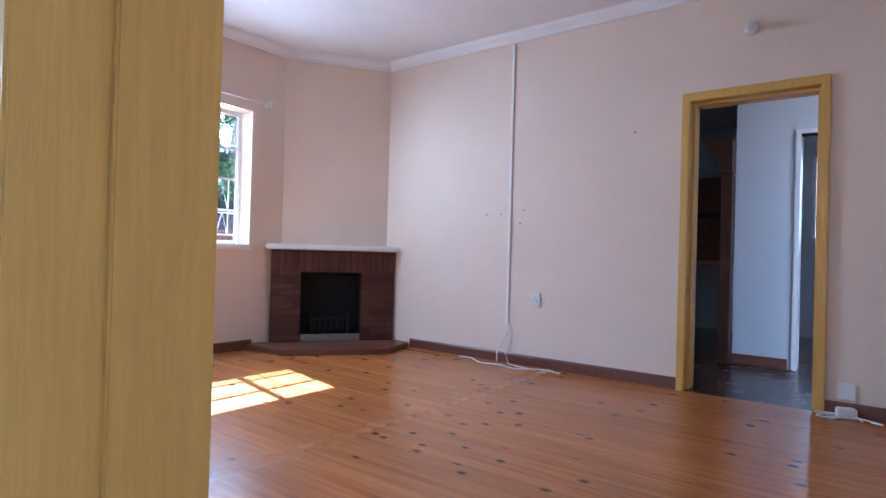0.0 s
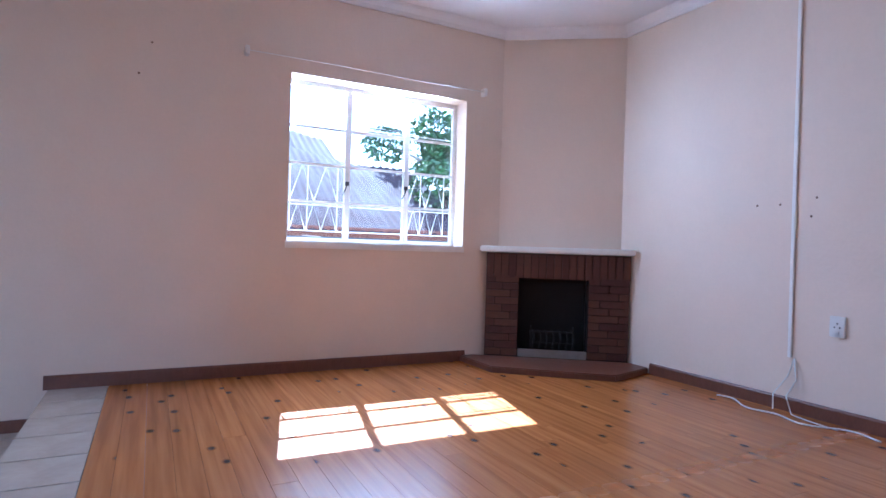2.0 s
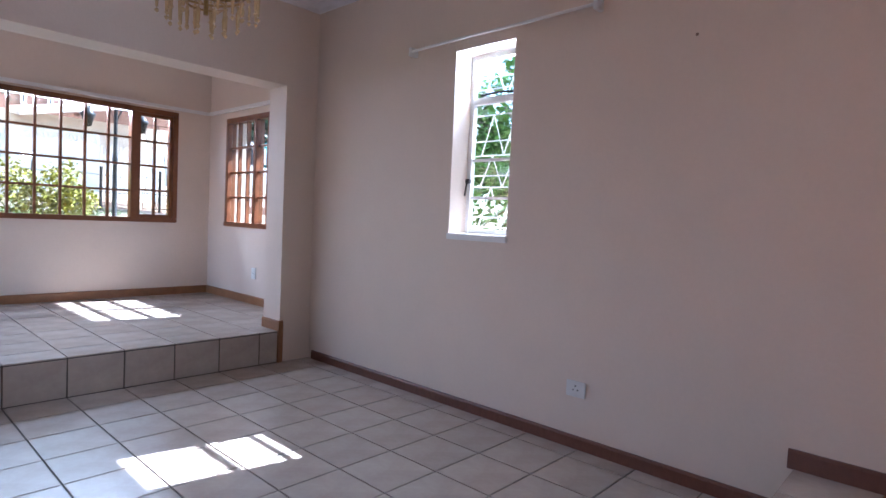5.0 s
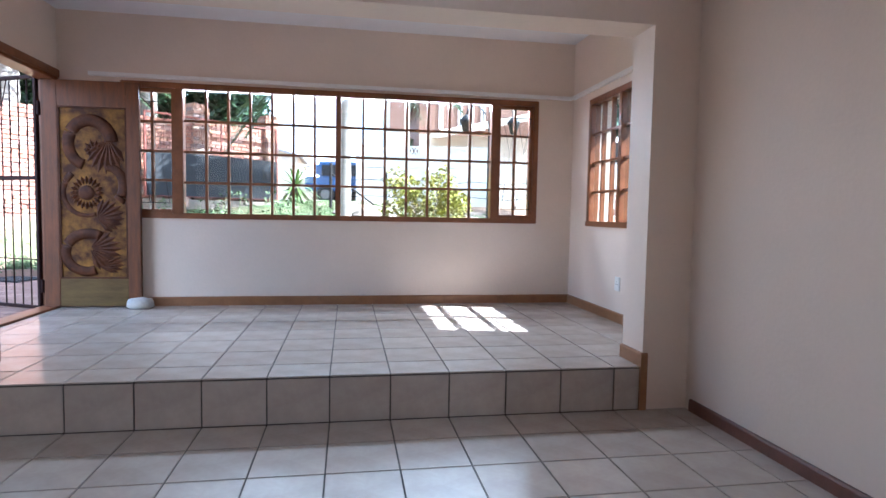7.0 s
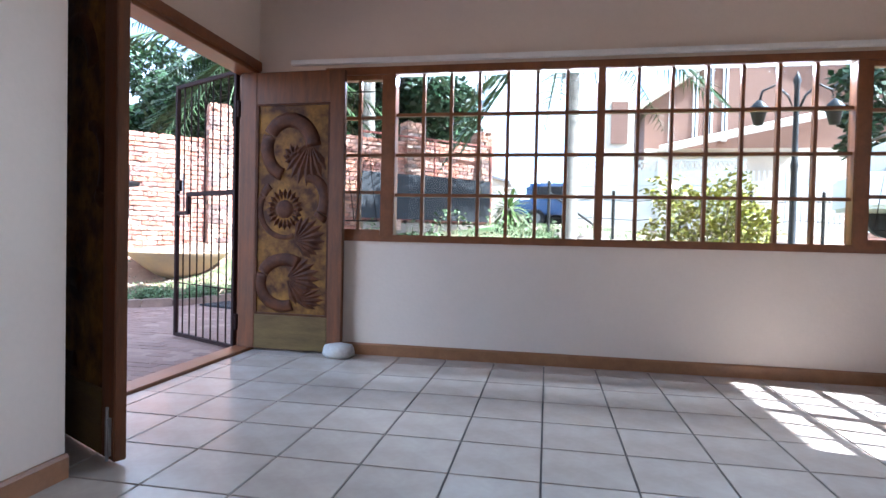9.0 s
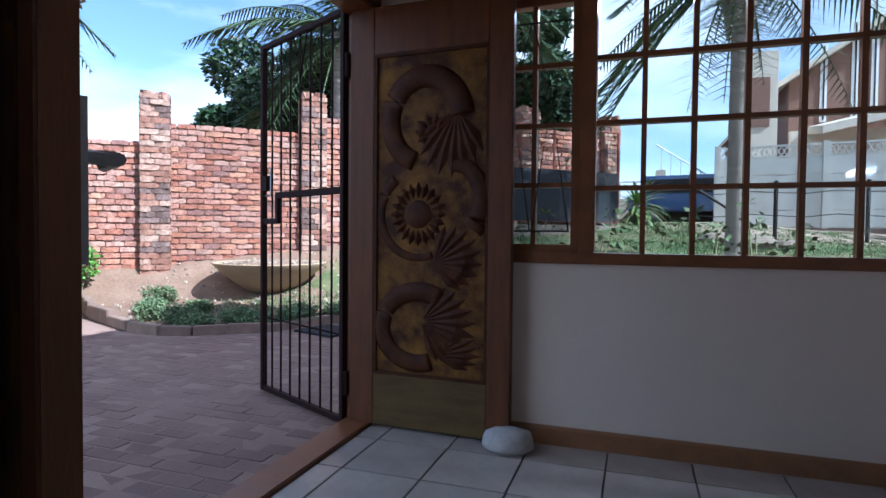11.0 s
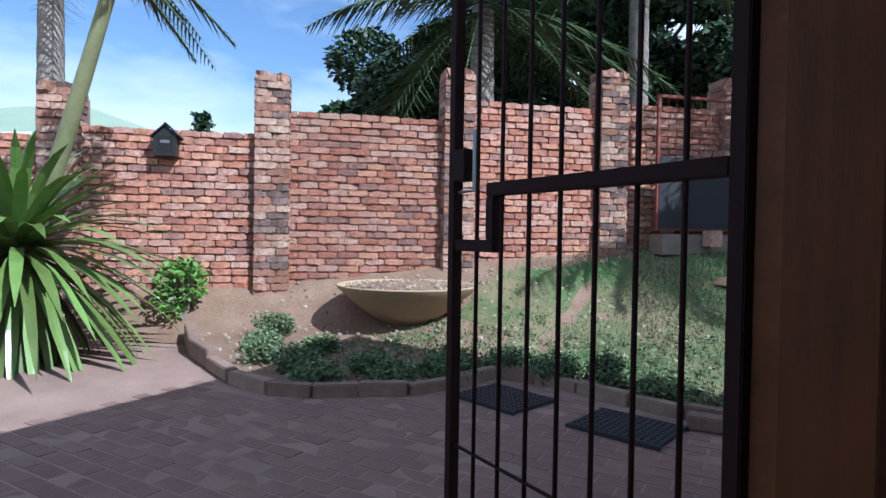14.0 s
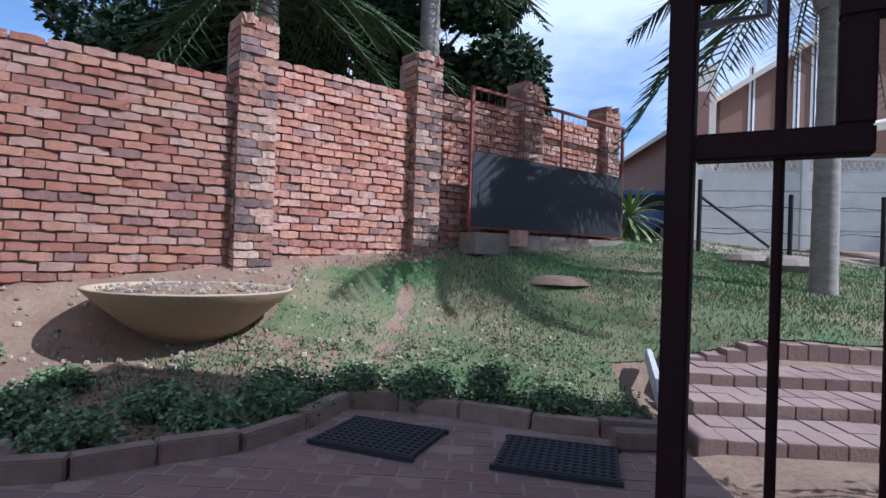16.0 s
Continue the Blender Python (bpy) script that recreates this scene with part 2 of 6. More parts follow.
RUSTRED = mat("rust_red_gate_paint", (0.22, 0.05, 0.03), 0.55, 0.2, 20.0, 0.15, 90.0)
PLASTIC = mat("white_plastic", (0.72, 0.72, 0.70), 0.35, 0.03, 20.0, 0.0)
CRYSTAL = mat("amber_crystal", (0.62, 0.44, 0.22), 0.08, 0.1, 20.0, 0.0, spec=0.9)
BRASS = mat("tarnished_brass", (0.40, 0.25, 0.08), 0.3, 0.15, 20.0, 0.05, metal=0.9)
GLASS = glass_mat()
STONE = mat("pale_grey_stone", (0.52, 0.50, 0.47), 0.8, 0.15, 12.0, 0.4, 60.0)
CLAY = [(0.49, 0.225, 0.150), (0.55, 0.28, 0.20), (0.43, 0.175, 0.11), (0.53, 0.30, 0.225), (0.38, 0.17, 0.12), (0.58, 0.30, 0.19), (0.48, 0.24, 0.17), (0.33, 0.175, 0.14), (0.52, 0.235, 0.145), (0.56, 0.34, 0.255)]
CLINKER = [(0.40, 0.22, 0.15), (0.17, 0.11, 0.09), (0.47, 0.29, 0.21), (0.30, 0.15, 0.10), (0.24, 0.16, 0.135), (0.50, 0.34, 0.25), (0.36, 0.18, 0.12)]
WALLBRICK = brick_mat("weathered_clay_brick", CLAY, False)
WALLBRICK2 = brick_mat("weathered_clay_brick_run", CLAY, True)
PIERBRICK = brick_mat("dark_clinker_brick", CLINKER, True)
WALLMORTAR = mat("grey_brown_mortar", (0.29, 0.20, 0.155), 0.95, 0.2, 10.0, 0.5, 60.0)
PAVER = mat("dusty_clay_paver", (0.165, 0.092, 0.074), 0.85, 0.15, 1.2, 0.3, 60.0, color2=(0.225, 0.145, 0.115), per_object=0.08)
PAVER2 = mat("dusty_clay_paver_run", (0.165, 0.092, 0.074), 0.85, 0.15, 1.2, 0.3, 60.0, color2=(0.225, 0.145, 0.115), per_island=0.08)
# The yard paver again, its colour lightened so the steps look sunlit.
STEPPAVER = mat("sunlit_pinkish_paver", (0.22, 0.14, 0.115), 0.9, 0.15, 2.2, 0.3, 60.0, color2=(0.27, 0.19, 0.155), per_object=0.10)
SAND = mat("sandy_joint", (0.30, 0.205, 0.16), 0.95, 0.15, 2.0, 0.5, 60.0, color2=(0.22, 0.145, 0.115))
SOIL = mat("dry_red_soil", (0.165, 0.10, 0.064), 0.95, 0.3, 3.0, 1.0, 28.0, color2=(0.225, 0.15, 0.10))
KERB = mat("weathered_kerb_brick", (0.25, 0.17, 0.13), 0.9, 0.2, 8.0, 0.4, 60.0, per_object=0.2)
RUBBER = mat("black_rubber", (0.02, 0.022, 0.026), 0.75, 0.2, 20.0, 0.2, 90.0)
BOWL = mat("ochre_concrete", (0.40, 0.29, 0.16), 0.85, 0.12, 5.0, 0.3, 50.0, color2=(0.33, 0.25, 0.17))
LEAF = mat("deep_green_leaf", (0.045, 0.10, 0.022), 0.5, 0.2, 6.0, 0.0, per_island=0.5)
LEAFDARK = mat("dark_tree_leaf", (0.022, 0.055, 0.016), 0.55, 0.2, 6.0, 0.0, per_island=0.5)
LEAFBRIGHT = mat("bright_green_leaf", (0.13, 0.27, 0.045), 0.5, 0.2, 6.0, 0.0, per_island=0.4)
LEAFYEL = mat("yellow_green_leaf", (0.34, 0.33, 0.04), 0.5, 0.2, 6.0, 0.0, per_island=0.35)
BEDLEAF = mat("soft_green_bed_leaf", (0.13, 0.19, 0.085), 0.8, 0.2, 6.0, 0.0, color2=(0.11, 0.155, 0.07), per_island=0.5)
SAGE = mat("dusty_sage_leaf", (0.11, 0.165, 0.065), 0.7, 0.2, 6.0, 0.0, per_island=0.5)
YUCCA = mat("fleshy_yucca_leaf", (0.14, 0.22, 0.055), 0.35, 0.15, 4.0, 0.05, 30.0, per_island=0.4)
FROND = mat("palm_frond", (0.055, 0.095, 0.03), 0.5, 0.2, 6.0, 0.0, per_island=0.4)
GRASS = mat("lawn_blade", (0.07, 0.155, 0.045), 0.7, 0.2, 0.6, 0.0, color2=(0.15, 0.175, 0.075), per_island=0.45)
LAWN = mat("lawn_thatch", (0.055, 0.11, 0.03), 0.95, 0.25, 1.1, 0.8, 35.0, color2=(0.22, 0.15, 0.09), mask=0.46)
BARK = mat("ringed_palm_bark", (0.30, 0.26, 0.22), 0.9, 0.2, 5.0, 0.5, 20.0, stretch=(1, 1, 3))
STALKM = mat("pale_green_stalk", (0.30, 0.31, 0.15), 0.7, 0.15, 8.0, 0.2, 40.0)
SEED = mat("brown_seed_head", (0.23, 0.16, 0.06), 0.8, 0.3, 20.0, 0.3, 60.0, per_island=0.3)
CLOTH = mat("black_shade_cloth", (0.02, 0.02, 0.024), 0.8, 0.15, 40.0, 0.2, 300.0)
PRECAST = mat("white_precast_concrete", (0.62, 0.60, 0.55), 0.85, 0.1, 3.0, 0.2, 40.0)
RENDER_W = mat("pale_render", (0.62, 0.55, 0.45), 0.85, 0.08, 2.0, 0.2, 30.0)
CHURCH = mat("orange_face_brick", (0.23, 0.125, 0.09), 0.85, 0.15, 30.0, 0.2, 60.0)
ROOFIRON = mat("rusted_corrugated_iron", (0.04, 0.022, 0.026), 0.9, 0.2, 2.0, 0.1, 30.0, color2=(0.06, 0.048, 0.058), spec=0.08)
ROOFGREEN = mat("pale_green_roof", (0.27, 0.34, 0.24), 0.7, 0.08, 1.0, 0.05, 30.0)
ROOFGREY = mat("grey_roof_sheet", (0.23, 0.22, 0.22), 0.7, 0.1, 1.0, 0.05, 30.0)
DIRT = mat("pale_dirt_road", (0.34, 0.26, 0.20), 0.95, 0.15, 1.5, 0.4, 60.0, color2=(0.25, 0.19, 0.14))
TEAL = mat("teal_canvas", (0.02, 0.22, 0.20), 0.6, 0.1, 4.0, 0.05)
LAMPBLACK = mat("black_cast_iron", (0.015, 0.015, 0.016), 0.45, 0.1, 20.0, 0.1)
HALLBLUE = mat("pale_blue_wall_paint", (0.60, 0.63, 0.66), 0.6, 0.03, 2.0, 0.1, 40.0)
CAR = mat("blue_car_paint", (0.06, 0.13, 0.30), 0.2, 0.05, 4.0, 0.0, coat=0.6)


# ---- mesh tools ----
class Shape:
    """Collects vertices and faces, and becomes one mesh object."""

    def __init__(self):
        self.v, self.f = [], []

    def add(self, verts, faces):
        n = len(self.v)
        self.v += [tuple(p) for p in verts]
        self.f += [tuple(i + n for i in q) for q in faces]
        return self

    def box(self, x0, x1, y0, y1, z0, z1, m=None):
        p = [Vector((x, y, z)) for x in (x0, x1) for y in (y0, y1) for z in (z0, z1)]
        if m is not None:
            p = [m @ q for q in p]
        return self.add(p, [(0, 1, 3, 2), (4, 6, 7, 5), (0, 4, 5, 1), (2, 3, 7, 6), (0, 2, 6, 4), (1, 5, 7, 3)])

    def tube(self, pts, radii, n=8, cap=True):
        pts = [Vector(p) for p in pts]
        radii = radii if hasattr(radii, "__len__") else [radii] * len(pts)
        rings = []
        for i, p in enumerate(pts):
            d = (pts[min(i + 1, len(pts) - 1)] - pts[max(i - 1, 0)]).normalized()
            a = d.cross(Vector((0, 0, 1)) if abs(d.z) < 0.9 else Vector((1, 0, 0))).normalized()
            b = d.cross(a)
            rings.append([p + radii[i] * (math.cos(2 * math.pi * k / n) * a + math.sin(2 * math.pi * k / n) * b) for k in range(n)])
        verts = [q for r in rings for q in r]
        faces = [(i * n + k, i * n + (k + 1) % n, (i + 1) * n + (k + 1) % n, (i + 1) * n + k) for i in range(len(pts) - 1) for k in range(n)]
        if cap:
            faces += [tuple(range(n - 1, -1, -1)), tuple((len(pts) - 1) * n + k for k in range(n))]
        return self.add(verts, faces)

    def lathe(self, profile, n=32, m=None):
        verts = [Vector((r * math.cos(2 * math.pi * k / n), r * math.sin(2 * math.pi * k / n), z)) for r, z in profile for k in range(n)]
        if m is not None:
            verts = [m @ q for q in verts]
        faces = [(i * n + k, i * n + (k + 1) % n, (i + 1) * n + (k + 1) % n, (i + 1) * n + k) for i in range(len(profile) - 1) for k in range(n)]
        return self.add(verts, faces)

    def prism(self, outline, z0, z1):
        n = len(outline)
        verts = [(x, y, z0) for x, y in outline] + [(x, y, z1) for x, y in outline]
        return self.add(verts, [tuple(range(n - 1, -1, -1)), tuple(range(n, 2 * n))] + [(i, (i + 1) % n, n + (i + 1) % n, n + i) for i in range(n)])

    def mesh(self, name, material, bevel=0.0, smooth=False, fix=False):
        me = bpy.data.meshes.new(name)
        me.from_pydata(self.v, [], self.f)
        if bevel or fix:
            bm = bmesh.new()
            bm.from_mesh(me)
            bmesh.ops.recalc_face_normals(bm, faces=bm.faces)
            if bevel:
                bmesh.ops.bevel(bm, geom=bm.edges[:], offset=bevel, segments=2, affect="EDGES", clamp_overlap=True)
            bm.to_mesh(me)
            bm.free()
        me.materials.append(material)
        if smooth:
            me.polygons.foreach_set("use_smooth", [True] * len(me.polygons))
        me.update()
        return me


def part(name, shape, material, parent=None, label="", bevel=0.0, smooth=False, m=None, fix=False):
    """One mesh object, under a thing or a part."""
    ob = new(name, shape if isinstance(shape, bpy.types.Mesh) else shape.mesh(name, material, bevel, smooth, fix))
    if parent is not None:
        ob.parent = parent
    if m is not None:
        ob.matrix_basis = m
    if label:
        tagged(ob, label)
    return ob


def thing(name, label, category, m=None, group="", kind=""):
    ob = new(name)
    ob.empty_display_size = 0.1
    if m is not None:
        ob.matrix_basis = m
    return tagged(ob, label, category, group, kind)


def box_part(name, b, material, parent=None, label="", bevel=0.0, m=None):
    return part(name, Shape().box(*b), material, parent, label, bevel, m=m)


def structure(name, shape, material, label, category="wall", bevel=0.0, fix=False):
    return tagged(part(name, shape, material, bevel=bevel, fix=fix), label, category, kind="structure")


def wall_shape(axis, p0, p1, a0, a1, z0, z1, holes=()):
    """An upright wall along x or y, between the planes p0 and p1, with openings (a0, a1, z0, z1) through it."""
    s = Shape()

    def put(u0, u1, w0, w1):
        if u1 - u0 > 1e-4 and w1 - w0 > 1e-4:
            if axis == "x":
                s.box(u0, u1, p0, p1, w0, w1)
            else:
                s.box(p0, p1, u0, u1, w0, w1)
    cur = a0
    for h0, h1, w0, w1 in sorted(holes):
        put(cur, h0, z0, z1)
        put(h0, h1, z0, w0)
        put(h0, h1, w1, z1)
        cur = h1
    put(cur, a1, z0, z1)
    return s

# ---- the house: walls, floors, ceilings ----
TILE_Z, STEP_Z, CEIL_Z, PORCH_CEIL = -0.238, 0.028, 2.82, 2.71
WIN_LOUNGE = (1.512, 2.957, 0.935, 2.16)
WIN_DINING = (-1.995, -1.508, 0.925, 2.16)
WIN_SIDE = (-5.70, -4.40, 0.845, 2.065)
WIN_FRONT = (-3.25, 0.74, 0.855, 2.11)
DOOR_OUT = (-6.125, -4.30)

structure("wall_west", wall_shape("y", -3.64, -3.40, -3.86, 4.39, -0.4, 3.0, [WIN_LOUNGE, WIN_DINING]), CREAM, "cream painted plaster wall with steel windows")
structure("wall_north", wall_shape("x", 4.15, 4.39, -3.40, 1.60, -0.4, 3.0, [(0.062, 0.845, -0.02, 2.045)]), CREAM, "cream painted plaster wall beside the yellow doorway")
structure("wall_east", wall_shape("y", 1.45, 1.60, 0.38, 4.15, -0.4, 3.0), CREAM, "cream painted plaster wall")
structure("wall_divider", wall_shape("x", 0.14, 0.38, 1.37, 2.10, -0.4, 3.0), CREAM, "cream plaster wall beside the passage doorway")
structure("wall_lintel", Shape().box(0.40, 1.37, 0.14, 0.38, 2.05, 3.0), CREAM, "cream plaster lintel over the passage doorway")
# The gap through this wall is unseen, added to let daylight into the rooms.
structure("wall_passage", wall_shape("y", 2.10, 2.24, -1.24, 0.38, -0.4, 3.0, [(-0.72, -0.22, 0.0, 2.03)]), CREAM, "cream painted plaster wall of the passage")
structure("wall_passage_end", wall_shape("x", -1.24, -1.10, 0.86, 2.10, -0.4, 3.0), CREAM, "cream painted plaster wall of the passage")
structure("wall_dining", wall_shape("y", 0.86, 1.0, -3.60, -1.24, -0.4, 3.0), CREAM, "cream painted plaster wall of the dining room")
structure("wall_opening", wall_shape("x", -3.86, -3.60, -3.40, 1.42, -0.4, 3.0, [(-3.10, 0.76, -0.4, 2.075)]), CREAM, "cream plaster wall with a wide opening to the front room")
structure("wall_front_side", wall_shape("y", -3.87, -3.63, -6.36, -3.86, -0.4, 3.0, [WIN_SIDE]), CREAM, "cream painted plaster wall with a timber window")
structure("wall_front", wall_shape("x", -6.36, -6.12, -3.63, 1.27, -0.4, 3.0, [WIN_FRONT]), CREAM, "cream plaster wall under a long timber window")
structure("wall_entrance", wall_shape("y", 1.27, 1.42, -6.36, -3.86, -0.4, 3.0, [(DOOR_OUT[0], DOOR_OUT[1], 0.0, 2.13)]), CREAM, "cream plaster wall around the double front door")
A, B = Vector((-3.40, 3.31, 0)), Vector((-2.815, 4.15, 0))
structure("wall_chimney", Shape().prism([(A.x, A.y), (B.x, B.y), (-3.40, 4.15)], 0.72, 2.9), CREAM, "cream plaster chimney breast across the corner")
structure("ceiling", Shape().box(-3.40, 2.10, -3.60, 4.15, CEIL_Z, CEIL_Z + 0.08), CEIL, "white painted ceiling", "ceiling")
structure("ceiling_front", Shape().box(-3.63, 1.27, -6.12, -3.86, PORCH_CEIL, PORCH_CEIL + 0.08), CEIL, "white painted ceiling of the front room", "ceiling")
# Out of view: eaves trim the sun patches, the entrance slab shades the yard.
structure("roof", Shape().box(-4.44, 1.72, -3.7, 10.2, 3.0, 3.08).box(-4.75, 1.72, -6.75, -3.7, 3.0, 3.08).box(-1.7, 1.72, -8.6, -6.75, 3.0, 3.08).box(-4.44, -4.36, -3.7, 10.2, 2.66, 3.0).box(-4.75, -4.67, -6.75, -3.7, 2.66, 3.0).box(-4.67, -4.44, -3.78, -3.7, 2.66, 3.0).box(1.65, 1.72, -6.75, 10.2, 2.72, 3.0).box(-4.67, -1.7, -6.75, -6.65, 2.72, 3.0), ROOFGREY, "unseen grey sheet roof, eaves and entrance slab sized to cast shade", "roof")
structure("subfloor", Shape().box(-3.40, 1.45, 0.437, 4.15, -0.30, -0.022).box(0.02, 2.10, -1.10, 0.38, -0.30, -0.022), DARKWOOD, "dark timber floor bed", "floor")


def cornice(name, p, q, inward, z):
    """A cove moulding along the wall from p to q."""
    p, q, w = Vector((*p, z)), Vector((*q, z)), Vector((*inward, 0))
    prof = [(0.0, 0.0), (0.075, 0.0), (0.06, -0.022), (0.026, -0.052), (0.016, -0.08), (0.0, -0.08)]
    s = Shape()
    n = len(prof)
    s.add([e + w * a + Vector((0, 0, b)) for e in (p, q) for a, b in prof], [(i, (i + 1) % n, n + (i + 1) % n, n + i) for i in range(n)])
    structure(name, s, CEIL, "white plaster cove cornice", "cornice", fix=True)


cornice("cornice_west", (-3.40, -3.60), (-3.40, 3.33), (1, 0), CEIL_Z - 0.001)
cornice("cornice_north", (-2.80, 4.15), (1.45, 4.15), (0, -1), CEIL_Z - 0.001)
cornice("cornice_chimney", A.xy, B.xy, (0.82, -0.571), CEIL_Z - 0.003)
cornice("cornice_opening", (-3.38, -3.60), (0.86, -3.60), (0, 1), CEIL_Z - 0.002)


def skirting(name, p, q, inward, z, height=0.085, thick=0.018, material=None):
    p, q, w = Vector((*p, z)), Vector((*q, z)), Vector((*inward, 0))
    prof = [(0, 0), (thick, 0), (thick, height - 0.012), (thick - 0.006, height), (0, height)]
    n = len(prof)
    s = Shape().add([e + w * a + Vector((0, 0, b)) for e in (p, q) for a, b in prof], [(i, (i + 1) % n, n + (i + 1) % n, n + i) for i in range(n)] + [tuple(range(n)), tuple(range(2 * n - 1, n - 1, -1))])
    structure(name, s, material or SKIRT, "red-brown painted timber skirting" if material is None else "stained pine skirting board", "skirting", fix=True)


skirting("baseboard_west", (-3.40, 0.095), (-3.40, 3.0), (1, 0), 0.0)
skirting("baseboard_north", (-2.46, 4.15), (0.022, 4.15), (0, -1), 0.0)
skirting("baseboard_north_end", (0.890, 4.15), (1.45, 4.15), (0, -1), 0.0)
skirting("baseboard_east", (1.45, 0.38), (1.45, 4.13), (-1, 0), 0.0)
skirting("baseboard_dining", (-3.40, -3.54), (-3.40, 0.095), (1, 0), TILE_Z, 0.072)
skirting("baseboard_pier", (-3.125, -3.60), (-3.082, -3.60), (0, 1), TILE_Z, 0.352, 0.02, SKIRT2)
skirting("baseboard_reveal", (-3.10, -3.86), (-3.10, -3.60), (1, 0), STEP_Z, 0.085, 0.018, SKIRT2)
skirting("baseboard_reveal_far", (0.76, -3.86), (0.76, -3.60), (-1, 0), STEP_Z, 0.085, 0.018, SKIRT2)
skirting("baseboard_pier_far", (0.75, -3.60), (0.78, -3.60), (0, 1), TILE_Z, 0.352, 0.02, SKIRT2)
skirting("baseboard_front", (-3.63, -6.12), (1.265, -6.12), (0, 1), STEP_Z, 0.085, 0.018, SKIRT2)
skirting("baseboard_side", (-3.63, -6.10), (-3.63, -3.86), (1, 0), STEP_Z, 0.085, 0.018, SKIRT2)

# floors: beds, with boards and tiles laid at the end of the file
structure("floor_tile_bed", Shape().box(-3.40, 0.86, -3.60, 0.115, -0.40, TILE_Z - 0.008), GROUT, "dark grout bed of the tiled dining floor", "floor")
structure("step_platform", Shape().box(-3.63, 1.265, -6.12, -3.612, -0.40, STEP_Z - 0.008), GROUT, "dark grout bed of the raised front room", "floor")
structure("step_lounge", Shape().box(-3.40, 0.02, 0.126, 0.437, -0.40, -0.008), GROUT, "raised lounge edge laid with tiles", "step")

# passage doorway casing
door_case = thing("passage_door_frame", "yellow painted timber doorway casing at the passage", "door frame", kind="structure")
box_part("jamb", (0.12, 0.40, 0.12, 0.37, 0.0, 2.82), YELLOW, door_case, bevel=0.004)
box_part("stop", (0.4001, 0.414, 0.225, 0.27, 0.0, 2.05), YELLOW, door_case, bevel=0.003)
box_part("far_jamb", (1.352, 1.368, 0.13, 0.388, 0.0, 2.05), YELLOW, door_case, bevel=0.003)

# lounge doorway frame, yellow
frame_y = thing("door_frame", "yellow gloss painted timber door frame", "door frame", kind="structure")
for nm, b in (("jamb", (0.018, 0.072, 4.118, 4.40, 0.0, 2.03)), ("jamb", (0.836, 0.89, 4.118, 4.40, 0.0, 2.03)), ("head", (0.018, 0.89, 4.118, 4.40, 2.03, 2.09))):
    box_part(nm, b, YELLOW, frame_y, bevel=0.006)
for nm, b in (("stop", (0.072, 0.089, 4.20, 4.30, 0.0, 2.03)), ("stop", (0.819, 0.836, 4.20, 4.30, 0.0, 2.03)), ("stop", (0.089, 0.819, 4.20, 4.30, 2.013, 2.03))):
    box_part(nm, b, YELLOW, frame_y, bevel=0.003)

# hall and rooms beyond the lounge door
structure("hall_floor", Shape().box(-2.6, 3.4, 4.15, 9.4, -0.30, -0.004), mat("dark_polished_floor", (0.10, 0.055, 0.04), 0.25, 0.2, 6.0, 0.05, 40.0), "dark polished floor of the hall", "floor")
structure("hall_ceiling", Shape().box(-2.6, 3.4, 4.39, 9.4, 2.7, 2.8), CEIL, "white hall ceiling", "ceiling")
structure("wall_hall_pier", wall_shape("x", 5.62, 5.76, 0.10, 0.56, 0, 2.7), HALLBLUE, "pale blue painted hall wall")
structure("wall_hall_over", wall_shape("x", 5.62, 5.76, 0.56, 1.42, 2.02, 2.7), HALLBLUE, "pale blue wall over the far doorway")
structure("wall_hall_right", wall_shape("x", 5.62, 5.76, 1.42, 3.4, 0, 2.7), HALLBLUE, "pale blue painted hall wall")
structure("wall_far", wall_shape("x", 8.3, 8.5, -2.6, 3.4, 0, 2.7, [(0.48, 1.2, 1.22, 2.25)]), HALLBLUE, "pale blue far wall with two windows")
structure("wall_hall_left", wall_shape("y", -2.7, -2.6, 4.39, 8.5, 0, 2.7), HALLBLUE, "pale blue painted wall")
structure("wall_hall_end", wall_shape("y", 3.4, 3.5, 4.39, 8.5, 0, 2.7), HALLBLUE, "pale blue painted wall")
structure("wall_between", wall_shape("y", 0.10, 0.20, 5.76, 8.3, 0, 2.7), HALLBLUE, "pale blue partition wall")
skirting("baseboard_hall", (0.10, 5.62), (0.53, 5.62), (0, -1), 0.0, 0.09)
fr = thing("far_door_frame", "white painted timber door frame in the hall", "door frame", kind="structure")
box_part("jamb", (0.56, 0.60, 5.60, 5.78, 0, 2.02), WHITE, fr, bevel=0.003)
box_part("jamb", (1.38, 1.42, 5.60, 5.78, 0, 2.02), WHITE, fr, bevel=0.003)
box_part("head", (0.56, 1.42, 5.60, 5.78, 2.02, 2.06), WHITE, fr, bevel=0.003)
dresser = thing("dresser_side", "dark stained timber wall unit with a moulded cornice", "cabinet")
box_part("upright", (0.0, 0.095, 5.50, 5.62, 0.0, 1.92), DARKWOOD, dresser, bevel=0.006)
part("cornice", Shape().add([Vector((x, y, z)) for y in (5.46, 5.66) for x, z in ((-0.14, 2.0), (-0.12, 1.93), (-0.03, 1.86), (-0.01, 1.72), (0.097, 1.72), (0.097, 2.0))], [(0, 1, 2, 3, 4, 5), (11, 10, 9, 8, 7, 6)] + [(i, (i + 1) % 6, 6 + (i + 1) % 6, 6 + i) for i in range(6)]), DARKWOOD, dresser, fix=True)
box_part("counter", (-0.14, 0.095, 5.48, 5.64, 0.885, 0.92), DARKWOOD, dresser, bevel=0.004)


